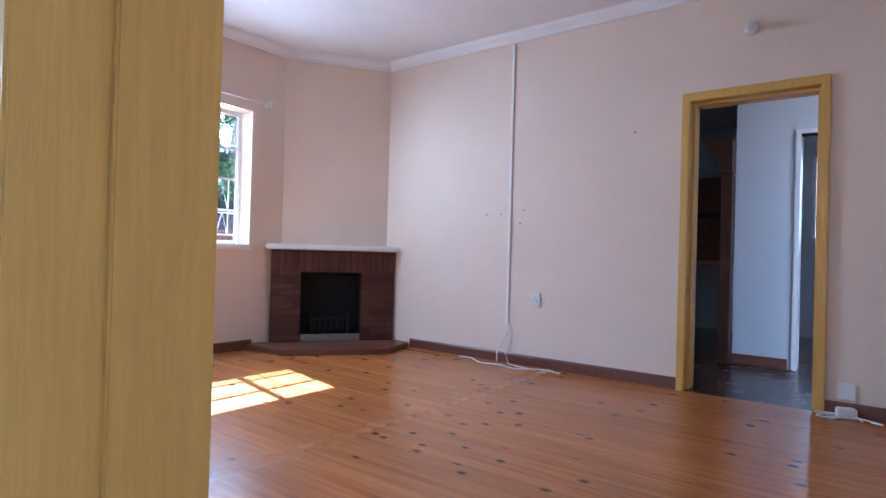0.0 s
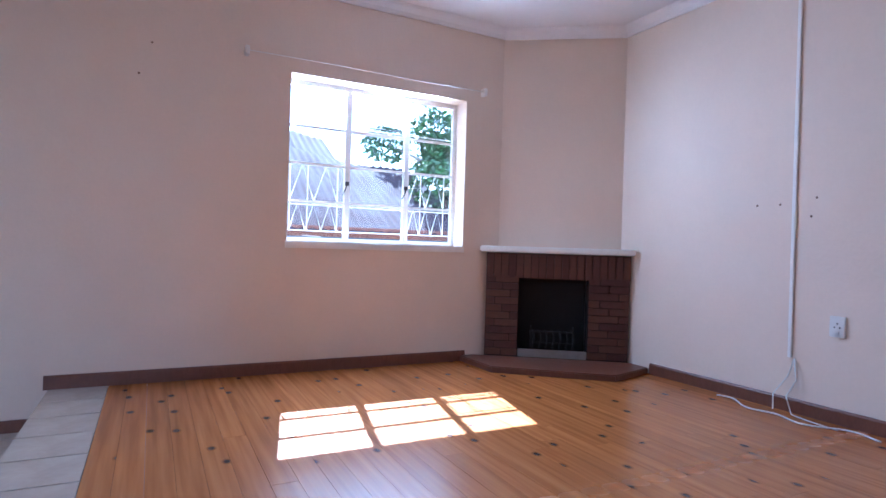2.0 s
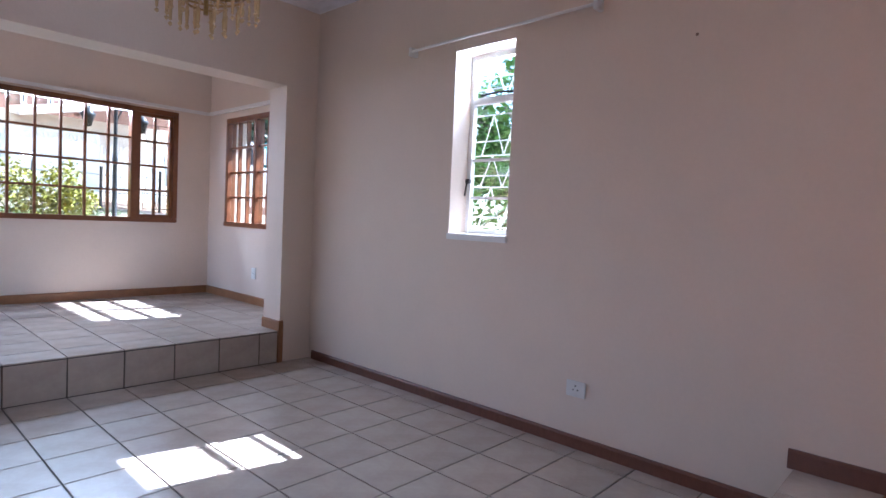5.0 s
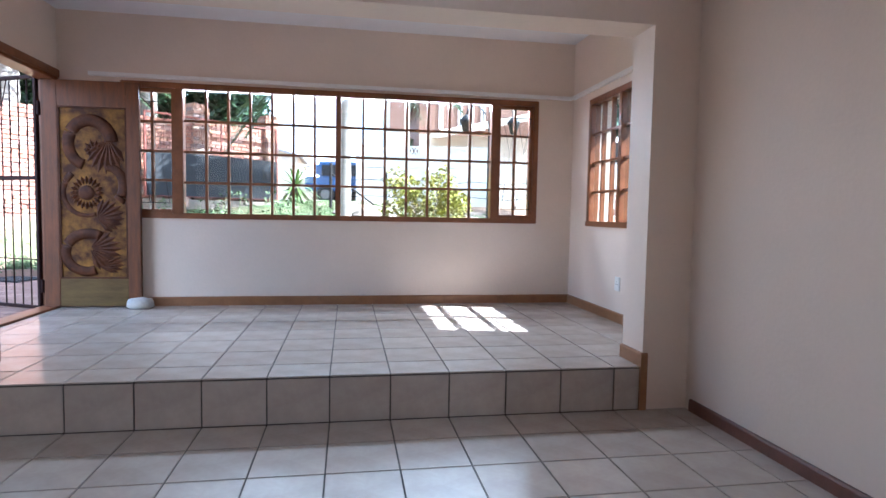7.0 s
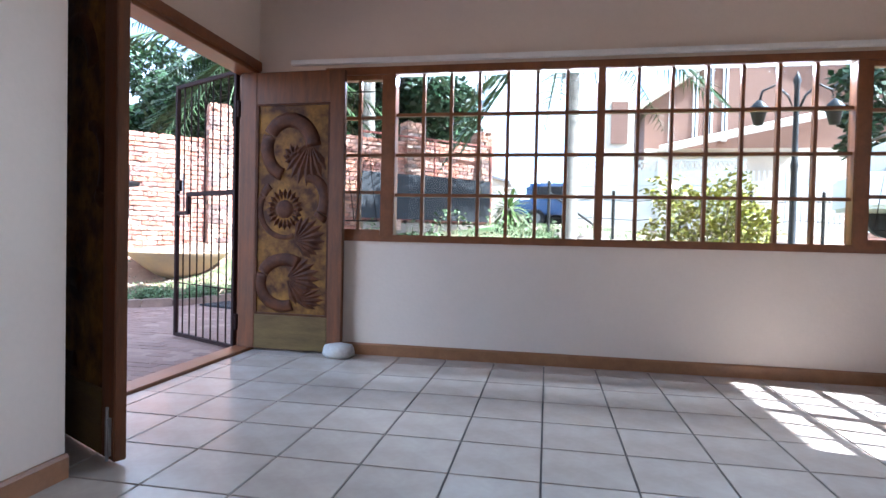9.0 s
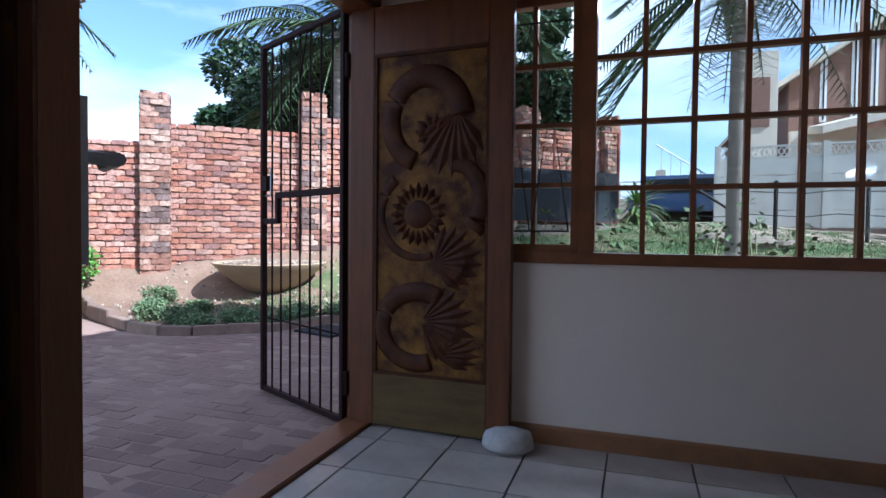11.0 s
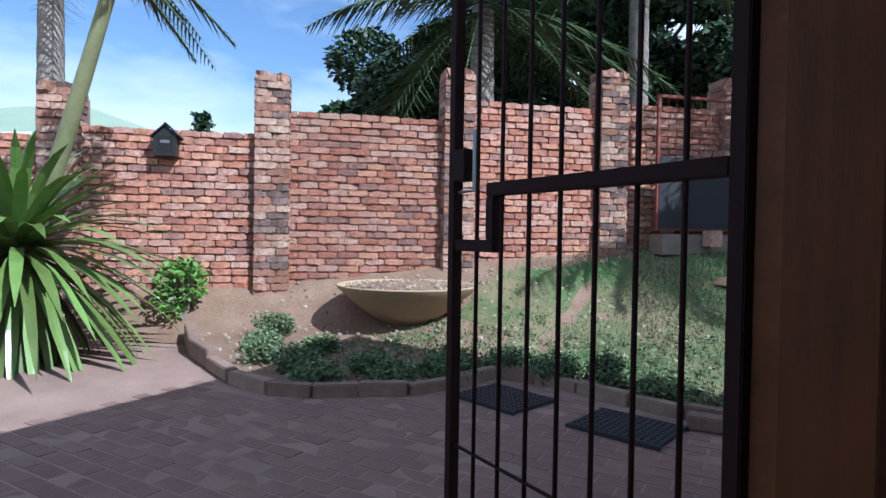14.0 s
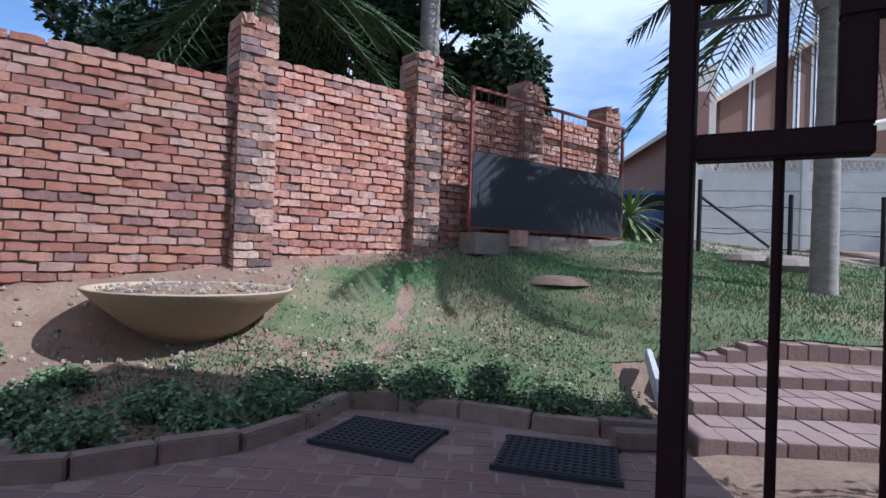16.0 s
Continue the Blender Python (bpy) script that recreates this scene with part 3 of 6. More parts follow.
def sash(name, m, width, height, cols, rows, material, label, bar=0.028, border=0.05, depth=0.05, bar_depth=0.03, kind="structure", splits=None):
    """A window in its own plane: x across, z up, centred in depth. splits: column edges as shares of the width."""
    w = thing(name, label, "window", m, kind=kind)
    for nm, b in (("stile", (0, border, -depth / 2, depth / 2, 0, height)), ("stile", (width - border, width, -depth / 2, depth / 2, 0, height)),
                  ("rail", (border, width - border, -depth / 2, depth / 2, 0, border)), ("rail", (border, width - border, -depth / 2, depth / 2, height - border, height))):
        box_part(nm, b, material, w, bevel=0.004)
    iw, ih = width - 2 * border, height - 2 * border
    xs = [border + iw * i / cols for i in range(cols + 1)]
    zs = [border + ih * i / rows for i in range(rows + 1)]
    for x in xs[1:-1]:
        box_part("glazing_bar", (x - bar / 2, x + bar / 2, -bar_depth / 2, bar_depth / 2, border, height - border), material, w)
    for z in zs[1:-1]:
        box_part("glazing_bar", (border, width - border, -bar_depth / 2 + 0.002, bar_depth / 2 - 0.002, z - bar / 2, z + bar / 2), material, w)
    for i in range(cols):
        for j in range(rows):
            pane = box_part("pane", (xs[i] + bar / 2, xs[i + 1] - bar / 2, -0.002, 0.002, zs[j] + bar / 2, zs[j + 1] - bar / 2), GLASS, w)
            pane.visible_shadow = False
    return w


def on_west(y1, z, x):
    """Pose of a window in a wall that faces +x: its x axis runs towards -y."""
    return pose(x, y1, z, 0, 0, -90)


def zigzag(s, x0, x1, z0, z1, n, r=0.005, y=0.0):
    step = (x1 - x0) / n
    for i in range(n):
        a, b = x0 + i * step, x0 + (i + 1) * step
        s.tube([(a, y, z0), ((a + b) / 2, y, z1), (b, y, z0)], r, 5)


# lounge window, steel, three lights
y0, y1, z0, z1 = WIN_LOUNGE
win = thing("window_lounge", "white painted steel window with three lights and burglar bars", "window", on_west(y1, z0, -3.585), kind="structure")
W, H = y1 - y0, z1 - z0
box_part("sill", (-0.01, W + 0.01, -0.055, 0.20, -0.035, 0.012), WHITE, win, bevel=0.004)
for nm, b in (("stile", (0, 0.035, -0.02, 0.02, 0.012, H)), ("stile", (W - 0.035, W, -0.02, 0.02, 0.012, H)), ("rail", (0.035, W - 0.035, -0.02, 0.02, 0.012, 0.045)), ("rail", (0.035, W - 0.035, -0.02, 0.02, H - 0.035, H)),
              ("mullion", (0.30 * W, 0.30 * W + 0.045, -0.02, 0.02, 0.045, H - 0.035)), ("mullion", (0.645 * W, 0.645 * W + 0.045, -0.02, 0.02, 0.045, H - 0.035))):
    box_part(nm, b, WHITE, win, bevel=0.003)
lights = [(0.035, 0.30 * W), (0.30 * W + 0.045, 0.645 * W), (0.645 * W + 0.045, W - 0.035)]
for k, (a, b) in enumerate(lights):
    zs = [0.045, 0.045 + (H - 0.08) * 0.24, 0.045 + (H - 0.08) * 0.49, 0.045 + (H - 0.08) * 0.735, H - 0.035]
    for z in zs[1:-1]:
        t = 0.014 if (k == 1 and z == zs[3]) else 0.009
        box_part("glazing_bar", (a, b, -0.012, 0.012, z - t, z + t), WHITE, win)
    for j in range(4):
        box_part("pane", (a, b, -0.002, 0.002, zs[j] + 0.009, zs[j + 1] - 0.009), GLASS, win).visible_shadow = False
s = Shape()
for z in (0.10, 0.30, 0.33, 0.62, 0.93):
    s.tube([(0.0, -0.07, z), (W, -0.07, z)], 0.005, 6)
for a, b in (lights[0], lights[2]):
    zigzag(s, a + 0.03, b - 0.03, 0.10, 0.31, 3, y=-0.07)
    zigzag(s, a + 0.03, b - 0.03, 0.33, 0.61, 2, y=-0.07)
    for x in (a + 0.03, (a + b) / 2 + 0.05, b - 0.03):
        s.tube([(x, -0.07, 0.10), (x, -0.07, 0.62)], 0.0045, 5)
part("burglar_grille", s, WHITE, win)
for x in (0.32 * W, 0.665 * W):
    part("catch", Shape().box(x - 0.012, x + 0.012, 0.02, 0.045, 0.46, 0.49).tube([(x, 0.045, 0.48), (x + 0.02, 0.06, 0.43), (x + 0.045, 0.06, 0.38)], 0.005, 6), IRON, win)
part("stay", Shape().tube([(0.36 * W, 0.03, 0.93), (0.42 * W, 0.045, 0.925), (0.55 * W, 0.035, 0.93)], 0.006, 6), IRON, win)
part("stay", Shape().tube([(0.80 * W, 0.03, 0.055), (0.90 * W, 0.045, 0.06)], 0.006, 6), STEEL, win)

# dining window, narrow steel
y0, y1, z0, z1 = WIN_DINING
win2 = thing("window_dining", "narrow white steel window with burglar bars", "window", on_west(y1, z0, -3.585), kind="structure")
W, H = y1 - y0, z1 - z0
box_part("sill", (-0.01, W + 0.01, -0.055, 0.20, -0.03, 0.012), WHITE, win2, bevel=0.004)
for nm, b in (("stile", (0, 0.035, -0.02, 0.02, 0.012, H)), ("stile", (W - 0.035, W, -0.02, 0.02, 0.012, H)), ("rail", (0.035, W - 0.035, -0.02, 0.02, 0.012, 0.045)), ("rail", (0.035, W - 0.035, -0.02, 0.02, H - 0.035, H)), ("transom", (0.035, W - 0.035, -0.022, 0.022, 0.90, 0.945))):
    box_part(nm, b, WHITE, win2, bevel=0.003)
for z in (0.26, 0.52):
    box_part("glazing_bar", (0.035, W - 0.035, -0.012, 0.012, z - 0.009, z + 0.009), WHITE, win2)
for a, b in ((0.045, 0.251), (0.269, 0.511), (0.529, 0.90), (0.945, H - 0.035)):
    box_part("pane", (0.035, W - 0.035, -0.002, 0.002, a, b), GLASS, win2).visible_shadow = False
s = Shape()
for z in (0.06, 0.13, 0.34, 0.42, 0.56, 0.66, 0.84, 1.02, 1.10):
    s.tube([(0, -0.07, z), (W, -0.07, z)], 0.0045, 5)
for a, b in ((0.06, 0.34), (0.34, 0.56), (0.56, 0.84), (0.95, 1.18)):
    zigzag(s, 0.05, W - 0.05, a, b, 2, 0.0055, -0.07)
part("burglar_grille", s, WHITE, win2)
part("catch", Shape().box(W - 0.04, W - 0.01, 0.02, 0.045, 0.36, 0.39).tube([(W - 0.025, 0.045, 0.37), (W - 0.02, 0.06, 0.27)], 0.006, 6), IRON, win2)
part("stay", Shape().tube([(0.10, 0.03, 0.955), (0.22, 0.05, 0.96), (0.38, 0.035, 0.955)], 0.008, 6), IRON, win2)

# long front window of timber: casement, two fixed lights, casement
x0, x1, z0, z1 = WIN_FRONT
fw = thing("window_front", "long meranti timber window with small panes", "window", pose(x1, -6.15, z0, 0, 0, 180), kind="structure")
W, H = x1 - x0, z1 - z0
for nm, b in (("head", (0, W, -0.05, 0.05, H - 0.055, H)), ("sill", (-0.0, W, -0.05, 0.065, 0, 0.05)), ("jamb", (0, 0.055, -0.05, 0.05, 0.05, H - 0.055)), ("jamb", (W - 0.055, W, -0.05, 0.05, 0.05, H - 0.055)),
              ("post", (x1 - 0.275, x1 - 0.205, -0.05, 0.05, 0.05, H - 0.055)), ("post", (x1 + 1.195, x1 + 1.245, -0.05, 0.05, 0.05, H - 0.055)), ("post", (x1 + 2.755, x1 + 2.82, -0.05, 0.05, 0.05, H - 0.055))):
    box_part(nm, b, TIMBER, fw, bevel=0.005)
for a, b, n, edge in ((0.055, x1 - 0.275, 2, 0.035), (x1 - 0.205, x1 + 1.195, 7, 0.0), (x1 + 1.245, x1 + 2.755, 7, 0.0), (x1 + 2.82, W - 0.055, 2, 0.035)):
    lo, hi = 0.05 + edge, H - 0.055 - edge
    if edge:
        box_part("casement_stile", (a, a + edge, -0.03, 0.03, 0.05, H - 0.055), TIMBER, fw, bevel=0.003)
        box_part("casement_stile", (b - edge, b, -0.03, 0.03, 0.05, H - 0.055), TIMBER, fw, bevel=0.003)
        box_part("casement_rail", (a + edge, b - edge, -0.03, 0.03, 0.05, lo), TIMBER, fw, bevel=0.003)
        box_part("casement_rail", (a + edge, b - edge, -0.03, 0.03, hi, H - 0.055), TIMBER, fw, bevel=0.003)
        a, b = a + edge, b - edge
        s = Shape()
        for z in (lo + 0.06, hi - 0.10):
            s.tube([(a, -0.09, z), (b, -0.09, z)], 0.004, 5)
        mid = (lo + hi) / 2
        for q in (0.25, 0.75):
            x = a + (b - a) * q
            d = (b - a) * 0.24
            s.tube([(x - d, -0.09, hi - 0.1), (x, -0.09, mid + 0.1), (x + d, -0.09, hi - 0.1)], 0.004, 5)
            s.tube([(x - d, -0.09, lo + 0.06), (x, -0.09, mid + 0.1), (x + d, -0.09, lo + 0.06)], 0.004, 5)
        part("burglar_grille", s, IRON, fw)
    xs = [a + (b - a) * i / n for i in range(n + 1)]
    zs = [lo + (hi - lo) * j / 4 for j in range(5)]
    for x in xs[1:-1]:
        box_part("glazing_bar", (x - 0.011, x + 0.011, -0.02, 0.02, lo, hi), TIMBER, fw)
    for z in zs[1:-1]:
        box_part("glazing_bar", (a, b, -0.018, 0.018, z - 0.011, z + 0.011), TIMBER, fw)
    for i in range(n):
        for j in range(4):
            box_part("pane", (xs[i] + 0.011, xs[i + 1] - 0.011, -0.002, 0.002, zs[j] + 0.011, zs[j + 1] - 0.011), GLASS, fw).visible_shadow = False

y0, y1, z0, z1 = WIN_SIDE
ws = thing("window_side", "meranti timber casement window with small panes", "window", on_west(y1, z0, -3.67), kind="structure")
W, H = y1 - y0, z1 - z0
for nm, b in (("head", (0, W, -0.05, 0.05, H - 0.055, H)), ("sill", (0, W, -0.05, 0.06, 0, 0.05)), ("jamb", (0, 0.055, -0.05, 0.05, 0.05, H - 0.055)), ("jamb", (W - 0.055, W, -0.05, 0.05, 0.05, H - 0.055)), ("post", (W / 2 - 0.03, W / 2 + 0.03, -0.05, 0.05, 0.05, H - 0.055))):
    box_part(nm, b, TIMBER, ws, bevel=0.005)
for a, b in ((0.055, W / 2 - 0.03), (W / 2 + 0.03, W - 0.055)):
    for x in (a + (b - a) / 3, a + 2 * (b - a) / 3):
        box_part("glazing_bar", (x - 0.011, x + 0.011, -0.02, 0.02, 0.05, H - 0.055), TIMBER, ws)
    for j in range(1, 4):
        z = 0.05 + (H - 0.105) * j / 4
        box_part("glazing_bar", (a, b, -0.018, 0.018, z - 0.011, z + 0.011), TIMBER, ws)
    box_part("pane", (a, b, -0.002, 0.002, 0.05, H - 0.055), GLASS, ws).visible_shadow = False

hatch = thing("serving_hatch", "brown timber serving hatch in the far wall", "hatch", kind="structure")
box_part("board", (-1.15, -0.35, 8.26, 8.30, 0.95, 2.05), TIMBER, hatch, bevel=0.006)
box_part("rail", (-1.15, -0.35, 8.235, 8.26, 1.50, 1.57), DARKWOOD, hatch, bevel=0.004)
box_part("shelf", (-1.25, -0.25, 8.10, 8.30, 0.90, 0.95), DARKWOOD, hatch, bevel=0.004)
sash("window_far", pose(1.2, 8.36, 1.22, 0, 0, 180), 0.72, 1.03, 2, 4, WHITE, "white steel window of the far room", bar=0.02, border=0.035, kind="structure")

# ---- lounge and dining things ----
# corner fireplace in its own frame: x along the facing, y into the breast
FP = pose(-3.40, 3.08, 0, 0, 0, math.degrees(math.atan2(0.820, 0.571)))
fp = thing("fireplace", "corner fireplace of dark red brick with a white mantel shelf", "fireplace", FP)
FW, O0, O1, OH = 1.30, 0.375, 0.945, 0.70
part("core", Shape().box(0.10, O0, 0.015, 0.13, 0, 0.91).box(O1, FW - 0.03, 0.015, 0.13, 0, 0.91).box(O0, O1, 0.015, 0.13, OH, 0.91), MORTAR, fp)
box_part("firebox_back", (O0, O1, 0.235, 0.25, 0, OH), SOOT, fp)
box_part("firebox_side", (O0 - 0.02, O0 - 0.002, 0.131, 0.235, 0, OH), SOOT, fp)
box_part("firebox_side", (O1 + 0.002, O1 + 0.02, 0.131, 0.235, 0, OH), SOOT, fp)
box_part("firebox_lid", (O0, O1, 0.131, 0.235, OH, OH + 0.02), SOOT, fp)
part("side_breast", Shape().box(0.10, O0 - 0.022, 0.131, 0.19, 0, 0.72), SOOT, fp)
part("side_breast", Shape().box(O1 + 0.022, 1.17, 0.131, 0.19, 0, 0.72), SOOT, fp)
part("mantel_shelf", Shape().box(0.045, FW - 0.0, -0.055, 0.14, 0.915, 0.966), WHITE, fp, "chipped white painted shelf", bevel=0.01)
hb = {}


def fp_brick(w, h):
    key = (round(w, 3), round(h, 3))
    if key not in hb:
        hb[key] = Shape().box(-w / 2, w / 2, 0, 0.03, -h / 2, h / 2).mesh("brick", FPBRICK, 0.004)
    return hb[key]


for a, b in ((0.10, O0), (O1, FW - 0.03)):
    row = 0
    z = 0.055
    while z < OH - 0.02:
        h = 0.055
        cut = (b - a) * (0.5 if row % 3 == 0 else 0.28 if row % 3 == 1 else 0.74)
        for p, q in ((a, a + cut), (a + cut, b)):
            part("brick", fp_brick(q - p - 0.006, h), FPBRICK, fp, m=Matrix.Translation(((p + q) / 2, random.uniform(-0.003, 0.003), z + h / 2)))
        z += h + 0.006
        row += 1
x = 0.10
while x < FW - 0.05:
    part("brick", fp_brick(0.056, 0.205), FPBRICK, fp, m=Matrix.Translation((x + 0.031, random.uniform(-0.004, 0.003), 0.806)))
    x += 0.062
box_part("ash_lip", (O0 + 0.005, O1 - 0.005, -0.01, 0.012, 0.05, 0.115), STEEL, fp, "dull metal ash guard", bevel=0.004)
s = Shape()
for i in range(7):
    x = O0 + 0.13 + i * 0.055
    s.tube([(x, 0.10, 0.06), (x, 0.07, 0.13), (x + 0.012, 0.065, 0.20), (x, 0.08, 0.255), (x - 0.02, 0.10, 0.26)], 0.008, 6)
s.tube([(O0 + 0.10, 0.075, 0.16), (O1 - 0.10, 0.075, 0.16)], 0.007, 6).tube([(O0 + 0.10, 0.085, 0.25), (O1 - 0.10, 0.085, 0.25)], 0.008, 6)
for q in (O0 + 0.11, O1 - 0.11):
    s.tube([(q, 0.075, 0.0), (q, 0.075, 0.30)], 0.008, 6)
part("fire_grate", s, IRON, fp)
hearth = part("hearth", Shape().prism([(-3.385, 2.95), (-2.92, 2.965), (-2.335, 3.675), (-2.47, 4.135), (-2.66, 4.14), (-3.385, 3.09)], 0.0, 0.048), SKIRT, None, bevel=0.008, fix=True)
tagged(hearth, "polished red-brown cement hearth slab before the fireplace", "hearth", kind="structure")

# surface conduit and its cable
con = thing("cable_conduit", "white surface conduit running down the wall", "conduit")
part("channel", Shape().box(-1.389, -1.365, 4.136, 4.149, 0.33, 2.74), WHITE, con, bevel=0.003)
part("loose_end", Shape().tube([(-1.345, 4.138, 0.33), (-1.37, 4.12, 0.22), (-1.44, 4.09, 0.10), (-1.42, 4.06, 0.012)], 0.004, 6), PLASTIC, con)
cab = Shape()
pts = []
for i in range(40):
    u = i / 39
    pts.append((-1.80 + 0.98 * u, 4.05 - 0.20 * math.sin(u * 3.1) ** 2 * 0.5 + 0.035 * math.sin(u * 17), 0.006))
cab.tube(pts, 0.005, 6)
cab.tube([(-1.345, 4.136, 0.33), (-1.32, 4.12, 0.2), (-1.36, 4.09, 0.1), (-1.30, 4.05, 0.01), (-1.20, 4.03, 0.006), (-1.02, 4.0, 0.006)], 0.004, 6)
tagged(part("floor_cable", cab, PLASTIC, smooth=True), "loose white cable lying on the floor boards", "cable")


def socket(m, label="white plastic wall socket with three round holes", wide=0.085, tall=0.12):
    t = thing("wall_socket", label, "socket", m)
    box_part("plate", (-wide / 2, wide / 2, -0.012, 0, -tall / 2, tall / 2), PLASTIC, t, bevel=0.003)
    hole = Shape()
    for dx, dz in ((0, 0.018), (-0.014, -0.005), (0.014, -0.005)):
        hole.tube([(dx, -0.0125, dz), (dx, -0.0115, dz)], 0.005, 10)
    part("pin_hole", hole, RUBBER, t)
    box_part("switch", (-0.012, 0.012, -0.016, -0.012, -0.045, -0.025), PLASTIC, t, bevel=0.002)
    return t


socket(pose(-1.11, 4.149, 0.553))
socket(pose(-3.399, -0.96, 0.10, 0, 0, 90), "white double wall socket above the skirting", 0.12, 0.09)
socket(pose(-3.629, -5.0, 0.36, 0, 0, 90), "white wall socket in the front room")

lampf = thing("wall_lamp", "white wall lamp holder with a bare bulb", "lamp", pose(0.44, 4.149, 2.47))
part("base", Shape().lathe([(0.0, 0.0), (0.045, 0.0), (0.042, 0.02), (0.02, 0.028), (0.018, 0.055), (0.0, 0.055)], 20, pose(0, 0, 0, 90)), PLASTIC, lampf, smooth=True)
part("bulb", Shape().lathe([(0.0, 0.055), (0.016, 0.056), (0.018, 0.07), (0.03, 0.095), (0.027, 0.115), (0.012, 0.128), (0.0, 0.13)], 18, pose(0, 0, 0, 110)), PLASTIC, lampf, smooth=True)

plug = thing("cable_adaptor", "white adaptor plug and tangled cables at the door frame", "adaptor", pose(1.0, 4.10, 0.0))
box_part("adaptor", (-0.05, 0.05, -0.03, 0.03, 0.0, 0.06), PLASTIC, plug, bevel=0.006, m=pose(0, 0, 0.002, 0, 0, 20))
box_part("plate", (-0.045, 0.045, 0.036, 0.046, 0.10, 0.20), PLASTIC, plug, bevel=0.003)
s = Shape()
for k in range(4):
    s.tube([(0.16 * math.cos(a * 0.9 + k) * (0.5 + 0.2 * k), -0.05 + 0.06 * math.sin(a * 1.3 + 2 * k), 0.006 + 0.004 * k) for a in [i * 0.35 for i in range(14)]], 0.004, 5)
part("cable", s, PLASTIC, plug, smooth=True)


def curtain_rail(name, p, q, material, label, r=0.012, drop=True):
    t = thing(name, label, "curtain rail")
    p, q = Vector(p), Vector(q)
    part("rail", Shape().tube([p, p.lerp(q, 0.33) + Vector((0, 0, 0.004)), p.lerp(q, 0.66) + Vector((0, 0, -0.003)), q], r, 8), material, t, smooth=True)
    for e in (p, q):
        part("bracket", Shape().box(-3.40, e.x + 0.012, e.y - 0.014, e.y + 0.014, e.z - 0.03, e.z + 0.03), material, t, bevel=0.003)
    return t


curtain_rail("curtain_rail", (-3.345, 1.20, 2.245), (-3.345, 3.10, 2.245), WHITE, "thin white sprung curtain wire above the lounge window", 0.004)
curtain_rail("curtain_rail", (-3.34, -2.38, 2.205), (-3.34, -0.94, 2.225), WHITE, "white curtain track above the dining window", 0.010)

# screw holes and old plugs in the plaster
for x, y, z, q in ((-1.62, 4.149, 1.27, 180), (-1.47, 4.149, 1.27, 180), (-1.25, 4.149, 1.30, 180), (-1.28, 4.149, 1.19, 180), (-0.32, 4.149, 1.86, 180), (-3.399, 0.10, 2.43, -90), (-3.399, -0.42, 1.98, -90), (-3.399, 0.55, 1.99, -90), (-3.399, 0.62, 2.2, -90)):
    tagged(part("wall_plug", Shape().lathe([(0.0, 0.004), (0.005, 0.003), (0.008, 0.0)], 10, pose(0, 0, 0, 90)), KERB, m=pose(x, y, z, 0, 0, q - 180)), "small brown screw plug in the plaster", "wall plug", group="old screw plugs in the walls")

# chandelier over the tiled floor
ch = thing("chandelier", "amber crystal chandelier with hanging drops", "chandelier", pose(-1.77, -2.17, 0))
part("stem", Shape().tube([(0, 0, CEIL_Z), (0, 0, 1.96)], 0.012, 8), BRASS, ch)
part("canopy", Shape().lathe([(0.0, CEIL_Z - 0.05), (0.05, CEIL_Z - 0.045), (0.065, CEIL_Z)], 20), BRASS, ch, smooth=True)
for k, r in enumerate((0.09, 0.17, 0.24)):
    z = 2.01 + 0.055 * k
    part("ring", Shape().tube([(r * math.cos(a), r * math.sin(a), z) for a in [2 * math.pi * i / 24 for i in range(25)]], 0.006, 6), BRASS, ch)
    n = (8, 14, 20)[k]
    for i in range(n):
        a = 2 * math.pi * i / n + k
        x, y = r * math.cos(a), r * math.sin(a)
        ln = random.uniform(0.10, 0.17)
        sh = Shape()
        sh.lathe([(0.0, z - 0.005), (0.009, z - 0.015), (0.0, z - 0.03)], 6, Matrix.Translation((x, y, 0)))
        sh.lathe([(0.0, z - 0.03), (0.010, z - 0.05), (0.007, z - ln + 0.03), (0.0, z - ln + 0.025)], 6, Matrix.Translation((x, y, 0)))
        sh.lathe([(0.0, z - ln + 0.024), (0.012, z - ln + 0.012), (0.0, z - ln - 0.004)], 6, Matrix.Translation((x, y, 0)))
        part("drop", sh, CRYSTAL, ch)

# ---- front room ----
tr = thing("curtain_track", "white curtain track along the front room walls", "curtain rail")
box_part("track", (-3.60, 1.0, -6.118, -6.075, 2.135, 2.17), WHITE, tr, bevel=0.004)
box_part("track", (-3.628, -3.585, -6.07, -4.1, 2.135, 2.17), WHITE, tr, bevel=0.004)

dfr = thing("front_door_frame", "varnished meranti frame of the double front door", "door frame", kind="structure")
for nm, b in (("jamb", (1.262, 1.424, DOOR_OUT[0], DOOR_OUT[0] + 0.03, 0.03, 2.12)), ("jamb", (1.262, 1.424, DOOR_OUT[1] - 0.03, DOOR_OUT[1], 0.03, 2.12)), ("head", (1.262, 1.424, DOOR_OUT[0] + 0.03, DOOR_OUT[1] - 0.03, 2.075, 2.12)), ("threshold", (1.268, 1.418, DOOR_OUT[0] + 0.03, DOOR_OUT[1] - 0.03, 0.002, 0.045))):
    box_part(nm, b, TIMBER, dfr, bevel=0.005)
box_part("architrave", (1.245, 1.261, DOOR_OUT[0] + 0.01, DOOR_OUT[1] + 0.06, 2.10, 2.17), TIMBER, dfr, bevel=0.004)


